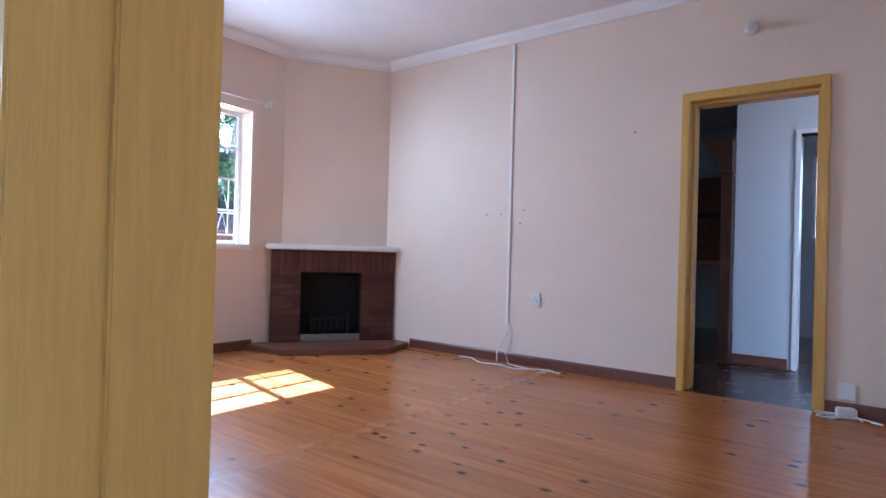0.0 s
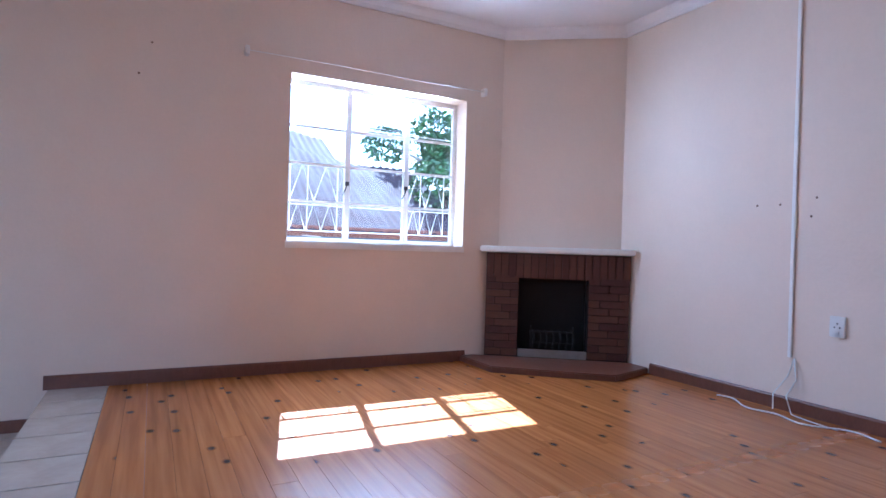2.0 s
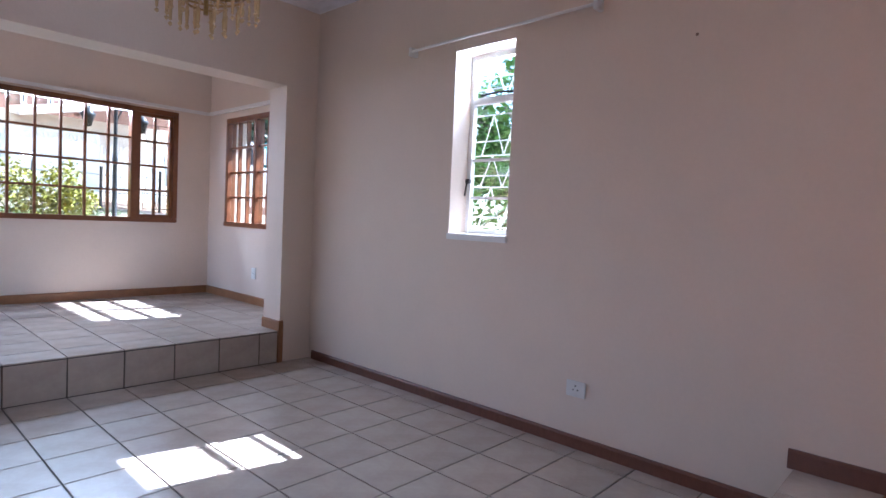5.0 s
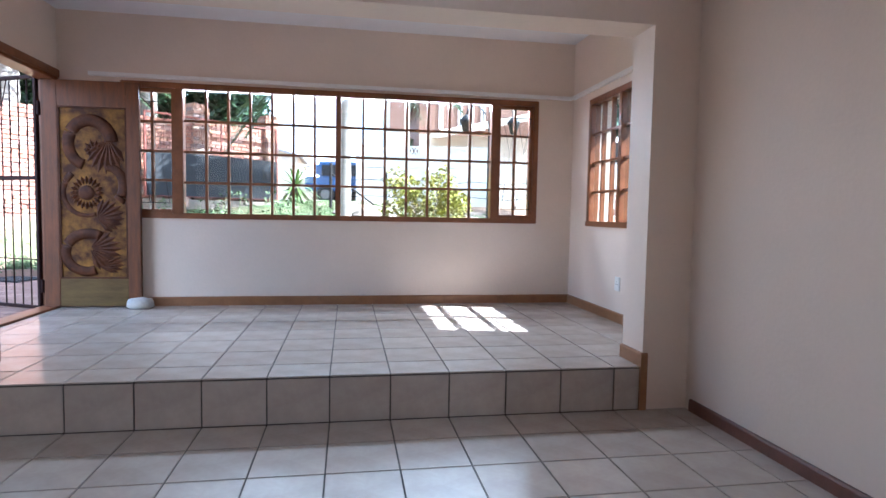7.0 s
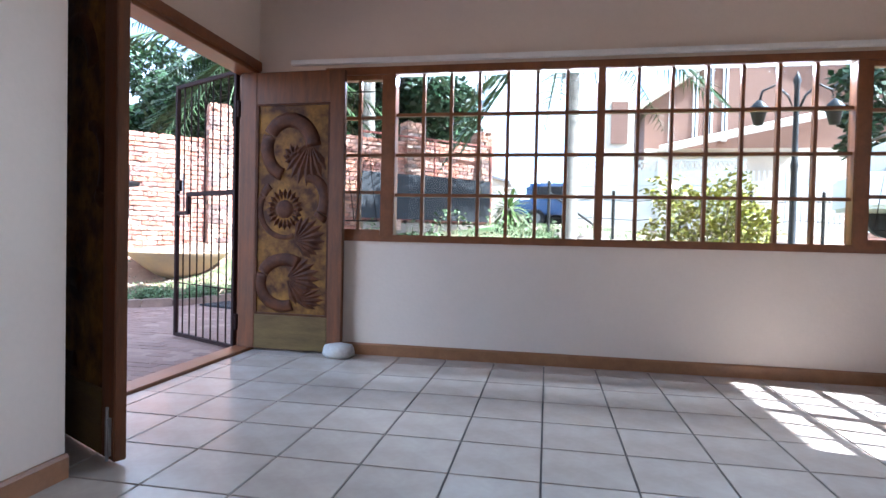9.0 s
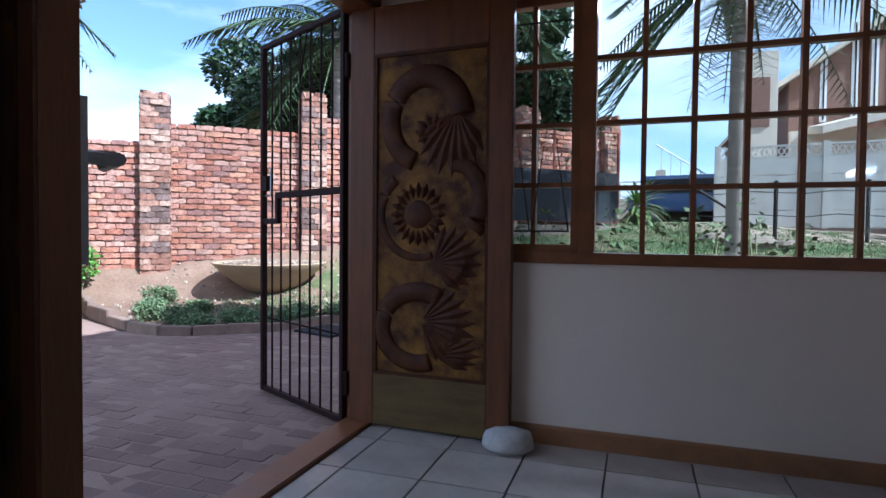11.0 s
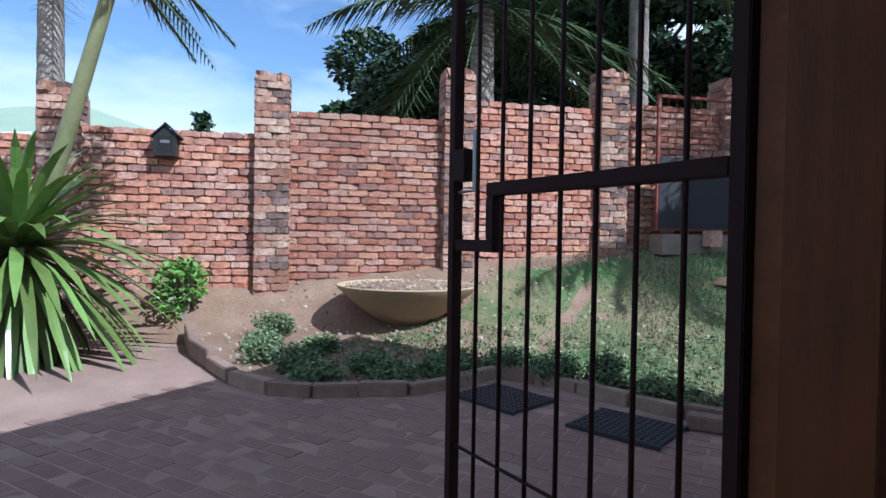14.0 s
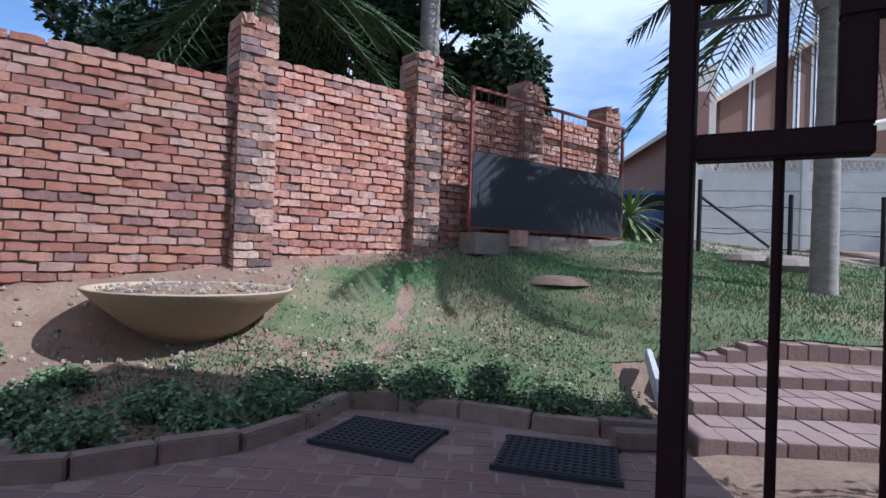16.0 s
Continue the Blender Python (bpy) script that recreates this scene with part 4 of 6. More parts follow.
def carved_door(name, m, label):
    """A leaf 0.82 wide and 2.03 high, x from the hinge, carved on its +y face."""
    d = thing(name, label, "door", m)
    t = 0.045
    for nm, b, wood in (("stile", (0, 0.13, -t, 0, 0, 2.03), DOORWOOD), ("stile", (0.71, 0.82, -t, 0, 0, 2.03), DOORWOOD), ("bottom_rail", (0.13, 0.71, -t, -0.001, 0, 0.25), DULLWOOD), ("top_rail", (0.13, 0.71, -t, -0.001, 1.80, 2.03), DOORWOOD)):
        box_part(nm, b, wood, d, bevel=0.004)
    part("panel", Shape().box(0.13, 0.71, -t + 0.012, -0.016, 0.25, 1.80), GOLDWOOD, d, "gold-worn carved panel")
    cx = 0.42
    bead = Shape()
    for b in ((0.13, 0.71, -0.018, -0.004, 0.25, 0.264), (0.13, 0.71, -0.018, -0.004, 1.786, 1.80), (0.13, 0.144, -0.018, -0.004, 0.264, 1.786), (0.696, 0.71, -0.018, -0.004, 0.264, 1.786)):
        bead.box(*b)
    part("bead", bead, CARVE, d)

    def swirl(nm, zc, r0, a0, turn, w0, w1, dx=0.0, tall=1.0, shrink=0.5):
        """A fat tapering scroll that curls inwards round (dx, zc)."""
        sc, pts, rad = Shape(), [], []
        for i in range(41):
            u = i / 40
            a, q = a0 + turn * u, r0 * (1 - shrink * u)
            pts.append((cx + dx + q * math.cos(a), -0.020, zc + q * math.sin(a) * tall))
            rad.append(w0 + (w1 - w0) * u)
        sc.tube(pts, rad, 10)
        sc.v = [(x, -0.020 + (y + 0.020) * 0.45, z) for x, y, z in sc.v]
        part(nm, sc, CARVE, d, smooth=True)

    def frond(nm, x0, z0, ang, length, spread, n):
        """A carved acanthus leaf: ribbed lobes along a curved spine."""
        fr_ = Shape()
        for i in range(n):
            u = i / (n - 1)
            a = ang + (u - 0.5) * spread
            base = Vector((x0, -0.018, z0))
            tip = base + Vector((math.cos(a), 0, math.sin(a))) * length * (0.75 + 0.25 * math.sin(math.pi * u))
            side = Vector((-math.sin(a), 0, math.cos(a))) * length * spread / n * 0.62
            mid = base.lerp(tip, 0.62)
            fr_.add([base, mid + side, tip, mid - side, mid + Vector((0, 0.020, 0))], [(0, 1, 4), (1, 2, 4), (2, 3, 4), (3, 0, 4)])
        part(nm, fr_, CARVE, d, fix=True)

    # top motif: a broad crescent over a drooping leaf
    swirl("carved_scroll", 1.47, 0.19, 0.1, 4.3, 0.062, 0.05, -0.03, 1.15, 0.1)
    frond("carved_leaf", cx + 0.13, 1.52, -1.75, 0.34, 1.5, 8)
    frond("carved_leaf", cx + 0.02, 1.40, 2.2, 0.12, 2.4, 6)
    # middle motif: a sunflower in a ring with a curling leaf beside it
    fl = Shape()
    n = 20
    for i in range(n):
        a = 2 * math.pi * i / n
        c, s_ = math.cos(a), math.sin(a)
        base = Vector((cx - 0.06 + 0.06 * c, 0, 1.03 + 0.065 * s_))
        tip = Vector((cx - 0.06 + 0.145 * c, 0, 1.03 + 0.155 * s_))
        side = Vector((-s_, 0, c)) * 0.02
        mid = base.lerp(tip, 0.6)
        fl.add([base + Vector((0, -0.02, 0)), mid + side + Vector((0, -0.016, 0)), tip + Vector((0, -0.014, 0)), mid - side + Vector((0, -0.016, 0)), mid + Vector((0, 0.004, 0))], [(0, 1, 4), (1, 2, 4), (2, 3, 4), (3, 0, 4)])
    part("carved_flower", fl, CARVE, d, fix=True)
    part("carved_boss", Shape().lathe([(0.0, -0.002), (0.04, -0.003), (0.06, -0.008), (0.072, -0.02)], 24, Matrix.Translation((cx - 0.06, 0, 1.03)) @ pose(0, 0, 0, -90)), CARVE, d, smooth=True)
    swirl("carved_ring", 1.03, 0.20, 2.2, 2.9, 0.03, 0.02, -0.06, 1.05, 0.02)
    swirl("carved_scroll", 1.10, 0.13, -0.9, 2.6, 0.055, 0.035, 0.13, 1.35, 0.1)
    frond("carved_leaf", cx + 0.02, 0.80, 0.25, 0.26, 2.0, 9)
    # bottom motif: an open ring and a feathered leaf
    swirl("carved_scroll", 0.48, 0.20, 1.0, 4.1, 0.05, 0.045, -0.06, 0.92, 0.12)
    frond("carved_leaf", cx - 0.04, 0.52, -0.1, 0.29, 2.1, 10)
    frond("carved_leaf", cx + 0.02, 0.36, 0.15, 0.26, 0.9, 6)
    return d


right_leaf = carved_door("front_door_leaf", pose(1.375, -6.045, 0.045, 0, 0, 178), "carved hardwood front door leaf standing open by the window")
# the leaf is carved on the room side
right_leaf.matrix_basis = Matrix.Translation((1.375, -6.045, 0.045)) @ Matrix.Rotation(radians(178), 4, "Z") @ Matrix.Diagonal((1, -1, 1, 1))
left_leaf = carved_door("front_door_leaf", pose(0, 0, 0), "carved hardwood front door leaf with a lever handle")
left_leaf.matrix_basis = Matrix.Translation((1.345, -4.37, 0.045)) @ Matrix.Rotation(radians(153), 4, "Z") @ Matrix.Diagonal((0.97, 1, 1, 1))
part("handle", Shape().box(0.755, 0.795, 0.0, 0.012, 0.90, 1.10).tube([(0.775, 0.012, 1.03), (0.775, 0.05, 1.03), (0.68, 0.055, 1.03)], 0.009, 8), STEEL, left_leaf, "worn steel lever handle")
part("bolt", Shape().box(0.77, 0.80, -0.057, -0.045, 0.02, 0.16).tube([(0.785, -0.055, 0.0), (0.785, -0.055, 0.2)], 0.006, 8), STEEL, left_leaf)

st = Shape()
st.lathe([(0.0, 0.0), (0.075, 0.0), (0.10, 0.02), (0.098, 0.055), (0.085, 0.085), (0.05, 0.098), (0.0, 0.10)], 14)
st.v = [(x * 1.15 * (1 + 0.08 * noise.noise(Vector((x * 30, y * 30, z * 30)))), y * 0.8, z * (1 + 0.1 * noise.noise(Vector((y * 20, x * 20, 3))))) for x, y, z in st.v]
ds = part("door_stone", st, STONE, smooth=True, m=pose(0.55, -5.97, STEP_Z, 0, 0, 8))
tagged(ds, "rough pale grey stone holding the door leaf open", "doorstop")

# security gate, standing open outside the door
GH, GW = 2.10, 0.88
gate = thing("security_gate", "maroon painted steel security gate standing open", "gate", pose(1.42, -6.08, 0.012, 0, 0, -26.7))
for nm, b in (("stile", (0, 0.032, -0.016, 0.016, 0, GH)), ("stile", (GW - 0.032, GW, -0.016, 0.016, 0, GH)), ("rail", (0.032, GW - 0.032, -0.016, 0.016, 0, 0.03)), ("rail", (0.032, GW - 0.032, -0.016, 0.016, GH - 0.03, GH)), ("lock_rail", (0.032, GW - 0.175, -0.014, 0.014, 1.17, 1.206)), ("lock_post", (GW - 0.21, GW - 0.175, -0.014, 0.014, 1.053, 1.17)), ("lock_rail", (GW - 0.21, GW - 0.032, -0.014, 0.014, 1.02, 1.053))):
    box_part(nm, b, GATEPAINT, gate, bevel=0.003)
for i in range(1, 8):
    x = 0.016 + (GW - 0.032) * i / 8
    part("bar", Shape().tube([(x, 0, 0.03), (x, 0, GH - 0.03)], 0.006, 8), GATEPAINT, gate, smooth=True)
part("bar", Shape().tube([(0.03, 0, 0.45), (GW - 0.03, 0, 0.45)], 0.005, 8), GATEPAINT, gate, smooth=True)
part("ornament", Shape().tube([(GW / 2 - 0.07, 0, GH - 0.03), (GW / 2, 0, GH - 0.28), (GW / 2 + 0.07, 0, GH - 0.03)], 0.005, 6), GATEPAINT, gate)
box_part("lock_case", (GW - 0.085, GW - 0.03, -0.02, 0.02, 1.22, 1.31), GATEPAINT, gate, bevel=0.003)
part("latch", Shape().tube([(GW - 0.03, 0.0, 1.19), (GW - 0.105, 0.0, 1.19), (GW - 0.105, 0.0, 1.36)], 0.006, 6), STEEL, gate)
for z in (0.15, 1.75):
    part("hinge", Shape().tube([(-0.012, 0, z), (-0.012, 0, z + 0.12)], 0.014, 8), GATEPAINT, gate)

av = thing("air_vent", "small white plaster air vent high on the wall", "vent", pose(-3.40, -1.77, 2.53))
box_part("vent_frame", (0.0, 0.012, -0.11, 0.11, -0.06, 0.06), WHITE, av, bevel=0.003)
for k in range(5):
    box_part("slat", (0.012, 0.018, -0.095, 0.095, -0.046 + 0.021 * k, -0.034 + 0.021 * k), WHITE, av)

# ---- outdoors: ground ----
WALL_O, WALL_U = Vector((6.25, -9.45, 0)), Vector((-0.7376, -0.6753, 0))
WALL_N = Vector((-0.6753, 0.7376, 0))  # towards the house


def edge_y(x):
    """Where the paving ends and the planted ground begins."""
    return float(np.interp(x, [-8, 0.3, 1.2, 1.5, 1.8, 2.14, 2.52, 2.88, 3.18, 3.3, 3.48, 3.75, 3.98, 4.26, 4.7, 6.2, 9], [-6.4, -6.4, -8.4, -8.66, -8.69, -8.77, -8.91, -9.05, -9.0, -8.56, -8.21, -8.02, -7.82, -7.72, -7.75, -8.4, -7.2]))


def ground_z(x, y):
    p = Vector((x, y, 0)) - WALL_O
    along, away = p.dot(WALL_U), max(0.0, p.dot(WALL_N))
    top = float(np.interp(along, [-6, -1.7, 0, 2, 4, 5, 8, 14], [0.3, 0.49, 0.57, 0.75, 0.92, 1.05, 1.2, 1.35]))
    a = max(0.0, edge_y(x) - y)
    return top * (a / (a + away + 1e-5)) ** float(np.interp(along, [0, 2.5, 5], [3.0, 2.5, 1.6])) + (0.03 * noise.noise(Vector((x * 1.3, y * 1.3, 0))) + 0.018 * noise.noise(Vector((x * 4.1, y * 4.1, 5)))) * min(1, a)


def ground_sheet():
    xs = [-300, -120, -60, -35, -22] + [-14 + 0.25 * i for i in range(105)] + [16, 25, 45, 90, 300]
    ys = [-300, -150, -80, -50, -36] + [-28 + 0.25 * i for i in range(97)] + [-2, 2, 8, 14, 40, 120, 300]
    v, f = [], []
    for y in ys:
        for x in xs:
            inside = -3.85 < x < 1.40 and -6.35 < y < 9.0
            z = -0.7 if inside else ground_z(x, y) - 0.06 * (y > edge_y(x))
            if -1.75 < x < 1.4 and -9.8 < y < -8.4:
                z = min(z, -0.02)
            if y >= -4 and x < -3.85:
                z = 0.0
            v.append((x, y, z))
    n = len(xs)
    for j in range(len(ys) - 1):
        for i in range(n - 1):
            f.append((j * n + i, j * n + i + 1, (j + 1) * n + i + 1, (j + 1) * n + i))
    s = Shape()
    s.v, s.f = v, f
    return s


gr = part("ground", ground_sheet(), SOIL, smooth=True)
tagged(gr, "dry sandy garden soil rising to the boundary wall", "ground", kind="structure")

# street beyond the garden
drive = Shape()
for i in range(61):
    for k in range(5):
        x, y = -24.0 + 0.45 * i, -14.9 - 0.5 * k
        drive.v.append((x, y, ground_z(x, y) + 0.02))
drive.f = [(i * 5 + k, i * 5 + k + 1, i * 5 + k + 6, i * 5 + k + 5) for i in range(60) for k in range(4)]
tagged(part("road", drive, DIRT, smooth=True), "pale dusty dirt drive beyond the lawn", "road", kind="structure")

# ---- the brick boundary wall with piers ----
PIERS = (-4.1, -1.95, 0.12, 2.22, 4.20, 5.95, 7.72)
TOPS = (2.0, 2.17, 2.43, 2.64, 2.77, 2.80)
BASES = (0.36, 0.48, 0.60, 0.78, 0.95, 1.08)
WALL_M = Matrix.Translation(WALL_O) @ Matrix.Rotation(math.atan2(WALL_U.y, WALL_U.x), 4, "Z")  # x along, -y towards the house
bwall = thing("boundary_wall", "weathered red clay brick garden wall with brick piers", "wall", WALL_M, kind="structure")
core = Shape()
for k in range(6):
    core.box(PIERS[k] + 0.15, PIERS[k + 1] - 0.15, 0.002, 0.20, BASES[k] - 0.5, TOPS[k] - 0.02)
for k, p in enumerate(PIERS):
    b = BASES[min(k, 5)] - 0.5
    core.box(p - 0.175, p + 0.175, -0.115, 0.24, b, max(TOPS[max(k - 1, 0)], TOPS[min(k, 5)]) + 0.30)
part("core", core, WALLMORTAR, bwall)
brick_kinds = []
for k in range(14):
    bs = Shape().box(-0.5, 0.5, -0.5, 0.5, -0.5, 0.5)
    me = bmesh.new()
    tmp = bs.mesh("brick", WALLBRICK)
    me.from_mesh(tmp)
    bmesh.ops.subdivide_edges(me, edges=[e for e in me.edges if abs((e.verts[0].co - e.verts[1].co).x) > 0.5], cuts=3)
    for vv in me.verts:
        if abs(vv.co.x) > 0.4:  # worn ends
            vv.co.y *= 0.84
            vv.co.z *= 0.91
        vv.co += Vector((random.uniform(-0.02, 0.02), random.uniform(-0.15, 0.15), random.uniform(-0.11, 0.11)))
    me.to_mesh(tmp)
    me.free()
    brick_kinds.append(tmp)
COURSE = 0.078
BRICK_RUN, PIER_RUN, BRICK_PARTS = Shape(), Shape(), []


def brick_at(x, z, w, d0, h, target, depth=0.05):
    m = Matrix.Translation((x, d0 + random.uniform(-0.012, 0.010), z + random.uniform(-0.005, 0.005))) @ Matrix.Rotation(random.uniform(-0.02, 0.02), 4, "Y") @ Matrix.Diagonal((w, depth, h, 1))
    me = random.choice(brick_kinds)
    if target is None:
        BRICK_PARTS.append((me, m))
    else:
        target.add([m @ q.co for q in me.vertices], [tuple(pp.vertices) for pp in me.polygons])


for k in range(6):
    a, b = PIERS[k] + 0.165, PIERS[k + 1] - 0.165
    z, row = BASES[k] - 0.18, 0
    while z < TOPS[k] - 0.01:
        x = a - (0.11 if row % 2 else 0.0)
        while x < b:
            w = random.uniform(0.205, 0.235)
            lo, hi = max(x, a), min(x + w, b)
            if hi - lo > 0.05:
                near = k == 2 and z > 0.5
                brick_at((lo + hi) / 2, z + COURSE / 2, hi - lo - 0.014, -0.002, COURSE - 0.015, None if near else BRICK_RUN)
            x += w
        z += COURSE
        row += 1
for k, p in enumerate(PIERS):
    z, row = BASES[min(k, 5)] - 0.3, 0
    top = max(TOPS[max(k - 1, 0)], TOPS[min(k, 5)]) + 0.30
    while z < top:
        for j in range(2):
            cut = (0.36, 0.64, 0.5)[row % 3]
            lo, hi = (p - 0.185, p - 0.185 + 0.37 * cut) if j == 0 else (p - 0.185 + 0.37 * cut, p + 0.185)
            brick_at((lo + hi) / 2, z + COURSE / 2, hi - lo - 0.009, -0.105, COURSE - 0.011, PIER_RUN, 0.06)
        for sx in (-1, 1):
            m = Matrix.Translation((p + sx * 0.165, 0.03, z + COURSE / 2)) @ Matrix.Diagonal((0.05, 0.24, COURSE - 0.011, 1))
            me = random.choice(brick_kinds)
            PIER_RUN.add([m @ q.co for q in me.vertices], [tuple(pp.vertices) for pp in me.polygons])
        z += COURSE
        row += 1
    for j in range(2):
        brick_at(p - 0.09 + 0.18 * j, top + 0.045, 0.17, 0.05, 0.10, PIER_RUN, 0.34)

# little letter box shaped like a house, on the wall
lb = thing("letter_box", "small black house-shaped letter box on the brick wall", "letter box", WALL_M @ Matrix.Translation((-0.94, -0.02, 2.0)))
part("body", Shape().add([Vector((x, y, z)) for y in (-0.15, -0.02) for x, z in ((-0.11, -0.13), (0.11, -0.13), (0.11, 0.08), (0, 0.19), (-0.11, 0.08))], [(0, 1, 2, 3, 4), (9, 8, 7, 6, 5)] + [(i, (i + 1) % 5, 5 + (i + 1) % 5, 5 + i) for i in range(5)]), LAMPBLACK, lb, fix=True)
for sx in (-1, 1):
    box_part("roof_board", (-0.005, 0.20, -0.18, 0.0, 0.0, 0.014), LAMPBLACK, lb, m=Matrix.Translation((0, 0, 0.20)) @ Matrix.Rotation(radians(44 if sx > 0 else 136), 4, "Y"))
box_part("slot", (-0.045, 0.045, -0.153, -0.15, 0.0, 0.03), STEEL, lb)
box_part("recess", (-0.075, 0.075, -0.152, -0.149, -0.10, 0.075), IRON, lb)

# tall wire gate standing open in front of the wall, with shade cloth
fg = thing("drive_gate", "rust-red wire mesh drive gate with black shade cloth", "gate", WALL_M @ Matrix.Translation((4.66, -0.32, 1.20)))
GL, GHH = 3.05, 1.66
for nm, b in (("post", (0, 0.04, -0.02, 0.02, 0, GHH)), ("post", (1.62, 1.65, -0.015, 0.015, 0, GHH)), ("post", (GL - 0.04, GL, -0.02, 0.02, 0, GHH)), ("rail", (0.04, GL - 0.04, -0.018, 0.018, GHH - 0.035, GHH)), ("rail", (0.04, GL - 0.04, -0.018, 0.018, 0, 0.035))):
    box_part(nm, b, RUSTRED, fg, bevel=0.003)
box_part("shade_cloth", (0.03, GL - 0.03, -0.028, -0.022, 0.02, 0.90), CLOTH, fg, "sagging black shade cloth")
s = Shape()
n = 26
for i in range(1, n):
    x = 0.04 + (GL - 0.08) * i / n
    s.tube([(x, 0, 0.9), (x, 0, GHH)], 0.003, 4, False)
for i in range(1, 7):
    z = 0.9 + 0.12 * i
    s.tube([(0.04, 0, z), (GL - 0.04, 0, z)], 0.003, 4, False)
part("wire_mesh", s, RUSTRED, fg)
box_part("gate_plinth", (4.7, 7.7, -0.42, -0.14, 0.9, 1.15), ROCK, None, m=WALL_M)
tagged(bpy.data.objects["gate_plinth"], "rough concrete footing under the drive gate", "footing", kind="structure")
tagged(box_part("loose_brick_pile", (5.25, 5.42, -0.58, -0.42, 1.0, 1.20), WALLBRICK, None, bevel=0.01, m=WALL_M), "block of old brick beside the gate footing", "brick")

# ---- paving, kerbs, steps, mats, planter ----
structure("pavement", Shape().box(1.425, 9.0, -8.95, 6.0, -0.30, -0.0035), SAND, "sandy bed of the paved yard", "pavement")
KERB_LINE = [(6.35, -8.62), (5.75, -8.22), (5.2, -7.98), (4.72, -7.78), (4.28, -7.72), (3.98, -7.82), (3.75, -8.02), (3.48, -8.21), (3.30, -8.56), (3.18, -9.0), (2.88, -9.05), (2.52, -8.91), (2.14, -8.77), (1.80, -8.69), (1.50, -8.66)]
kerb = thing("garden_kerb", "low kerb of old bricks edging the flower bed", "kerb", kind="structure")
for (ax, ay), (bx, by) in zip(KERB_LINE, KERB_LINE[1:]):
    L = math.hypot(bx - ax, by - ay)
    n = max(1, round(L / 0.42))
    for i in range(n):
        u0, u1 = i / n, (i + 1) / n
        p0, p1 = Vector((ax + (bx - ax) * u0, ay + (by - ay) * u0, 0)), Vector((ax + (bx - ax) * u1, ay + (by - ay) * u1, 0))
        h = 0.08 + random.uniform(-0.012, 0.012) + 0.25 * max(0, p0.x - 5.0) * 0.35
        ang = math.atan2(p1.y - p0.y, p1.x - p0.x)
        part("kerb_stone", Shape().box(0.004, L / n - 0.004, -0.03, 0.06, -0.05 if p0.x < 5 else 0.0, h), KERB, kerb, bevel=0.008, m=Matrix.Translation(p0) @ Matrix.Rotation(ang + random.uniform(-0.02, 0.02), 4, "Z"))

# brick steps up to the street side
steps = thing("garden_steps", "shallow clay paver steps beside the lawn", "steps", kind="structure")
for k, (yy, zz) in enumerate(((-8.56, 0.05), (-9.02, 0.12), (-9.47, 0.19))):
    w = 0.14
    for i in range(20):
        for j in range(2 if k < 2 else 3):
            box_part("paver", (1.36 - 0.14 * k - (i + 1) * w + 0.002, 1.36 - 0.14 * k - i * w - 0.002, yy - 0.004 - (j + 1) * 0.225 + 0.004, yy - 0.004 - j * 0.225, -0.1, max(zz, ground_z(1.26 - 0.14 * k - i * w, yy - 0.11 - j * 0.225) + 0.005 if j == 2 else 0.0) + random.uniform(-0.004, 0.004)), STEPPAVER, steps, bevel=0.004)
box_part("edge_board", (0, 0.045, 0, 1.5, 0, 0.10), STONE, None, bevel=0.008, m=Matrix.Translation((1.53, -8.50, 0.03)) @ Matrix.Rotation(radians(168), 4, "Z") @ Matrix.Rotation(radians(5), 4, "X"))
tagged(bpy.data.objects["edge_board"], "pale chipped concrete edging beside the steps", "edging", kind="structure")
tagged(box_part("loose_kerb_brick", (-0.17, 0.17, -0.06, 0.06, 0, 0.08), KERB, None, bevel=0.008, m=pose(1.60, -8.55, 0, 0, 0, 4)), "loose brick lying by the steps", "brick")


def door_mat(m):
    t = thing("rubber_mat", "black rubber ring mat lying on the paving", "mat", m, group="rubber mats by the bed")
    s = Shape()
    w, d, nx, ny = 0.50, 0.40, 13, 10
    for i in range(nx + 1):
        x = -w / 2 + w * i / nx
        s.box(x - 0.009, x + 0.009, -d / 2, d / 2, 0.002, 0.022)
    for j in range(ny + 1):
        y = -d / 2 + d * j / ny
        s.box(-w / 2, w / 2, y - 0.009, y + 0.009, 0.004, 0.024)
    part("mesh", s, RUBBER, t)
    box_part("border", (-w / 2 - 0.02, w / 2 + 0.02, -d / 2 - 0.02, -d / 2, 0, 0.02), RUBBER, t)
    box_part("border", (-w / 2 - 0.02, w / 2 + 0.02, d / 2, d / 2 + 0.02, 0, 0.02), RUBBER, t)
    return t


mat_a = door_mat(pose(2.89, -8.47, 0.0, 0, 0, -18))
copy_thing(mat_a, pose(2.06, -8.31, 0.0, 0, 0, -12))

bowl = thing("bowl_planter", "wide shallow ochre concrete bowl filled with dry soil and gravel", "planter", pose(4.56, -9.83, 0.19))
part("bowl", Shape().lathe([(0.0, 0.0), (0.20, 0.0), (0.24, 0.01), (0.45, 0.15), (0.64, 0.31), (0.715, 0.385), (0.72, 0.395), (0.70, 0.40), (0.68, 0.39), (0.62, 0.34)], 56), BOWL, bowl, smooth=True)
soil = Shape()
nr, na = 12, 40
for i in range(nr + 1):
    for k in range(na):
        r, a = 0.66 * i / nr, 2 * math.pi * k / na
        soil.v.append((r * math.cos(a), r * math.sin(a), 0.365 + 0.05 * (1 - (i / nr) ** 2) + 0.018 * noise.noise(Vector((r * 9 * math.cos(a), r * 9 * math.sin(a), 2)))))
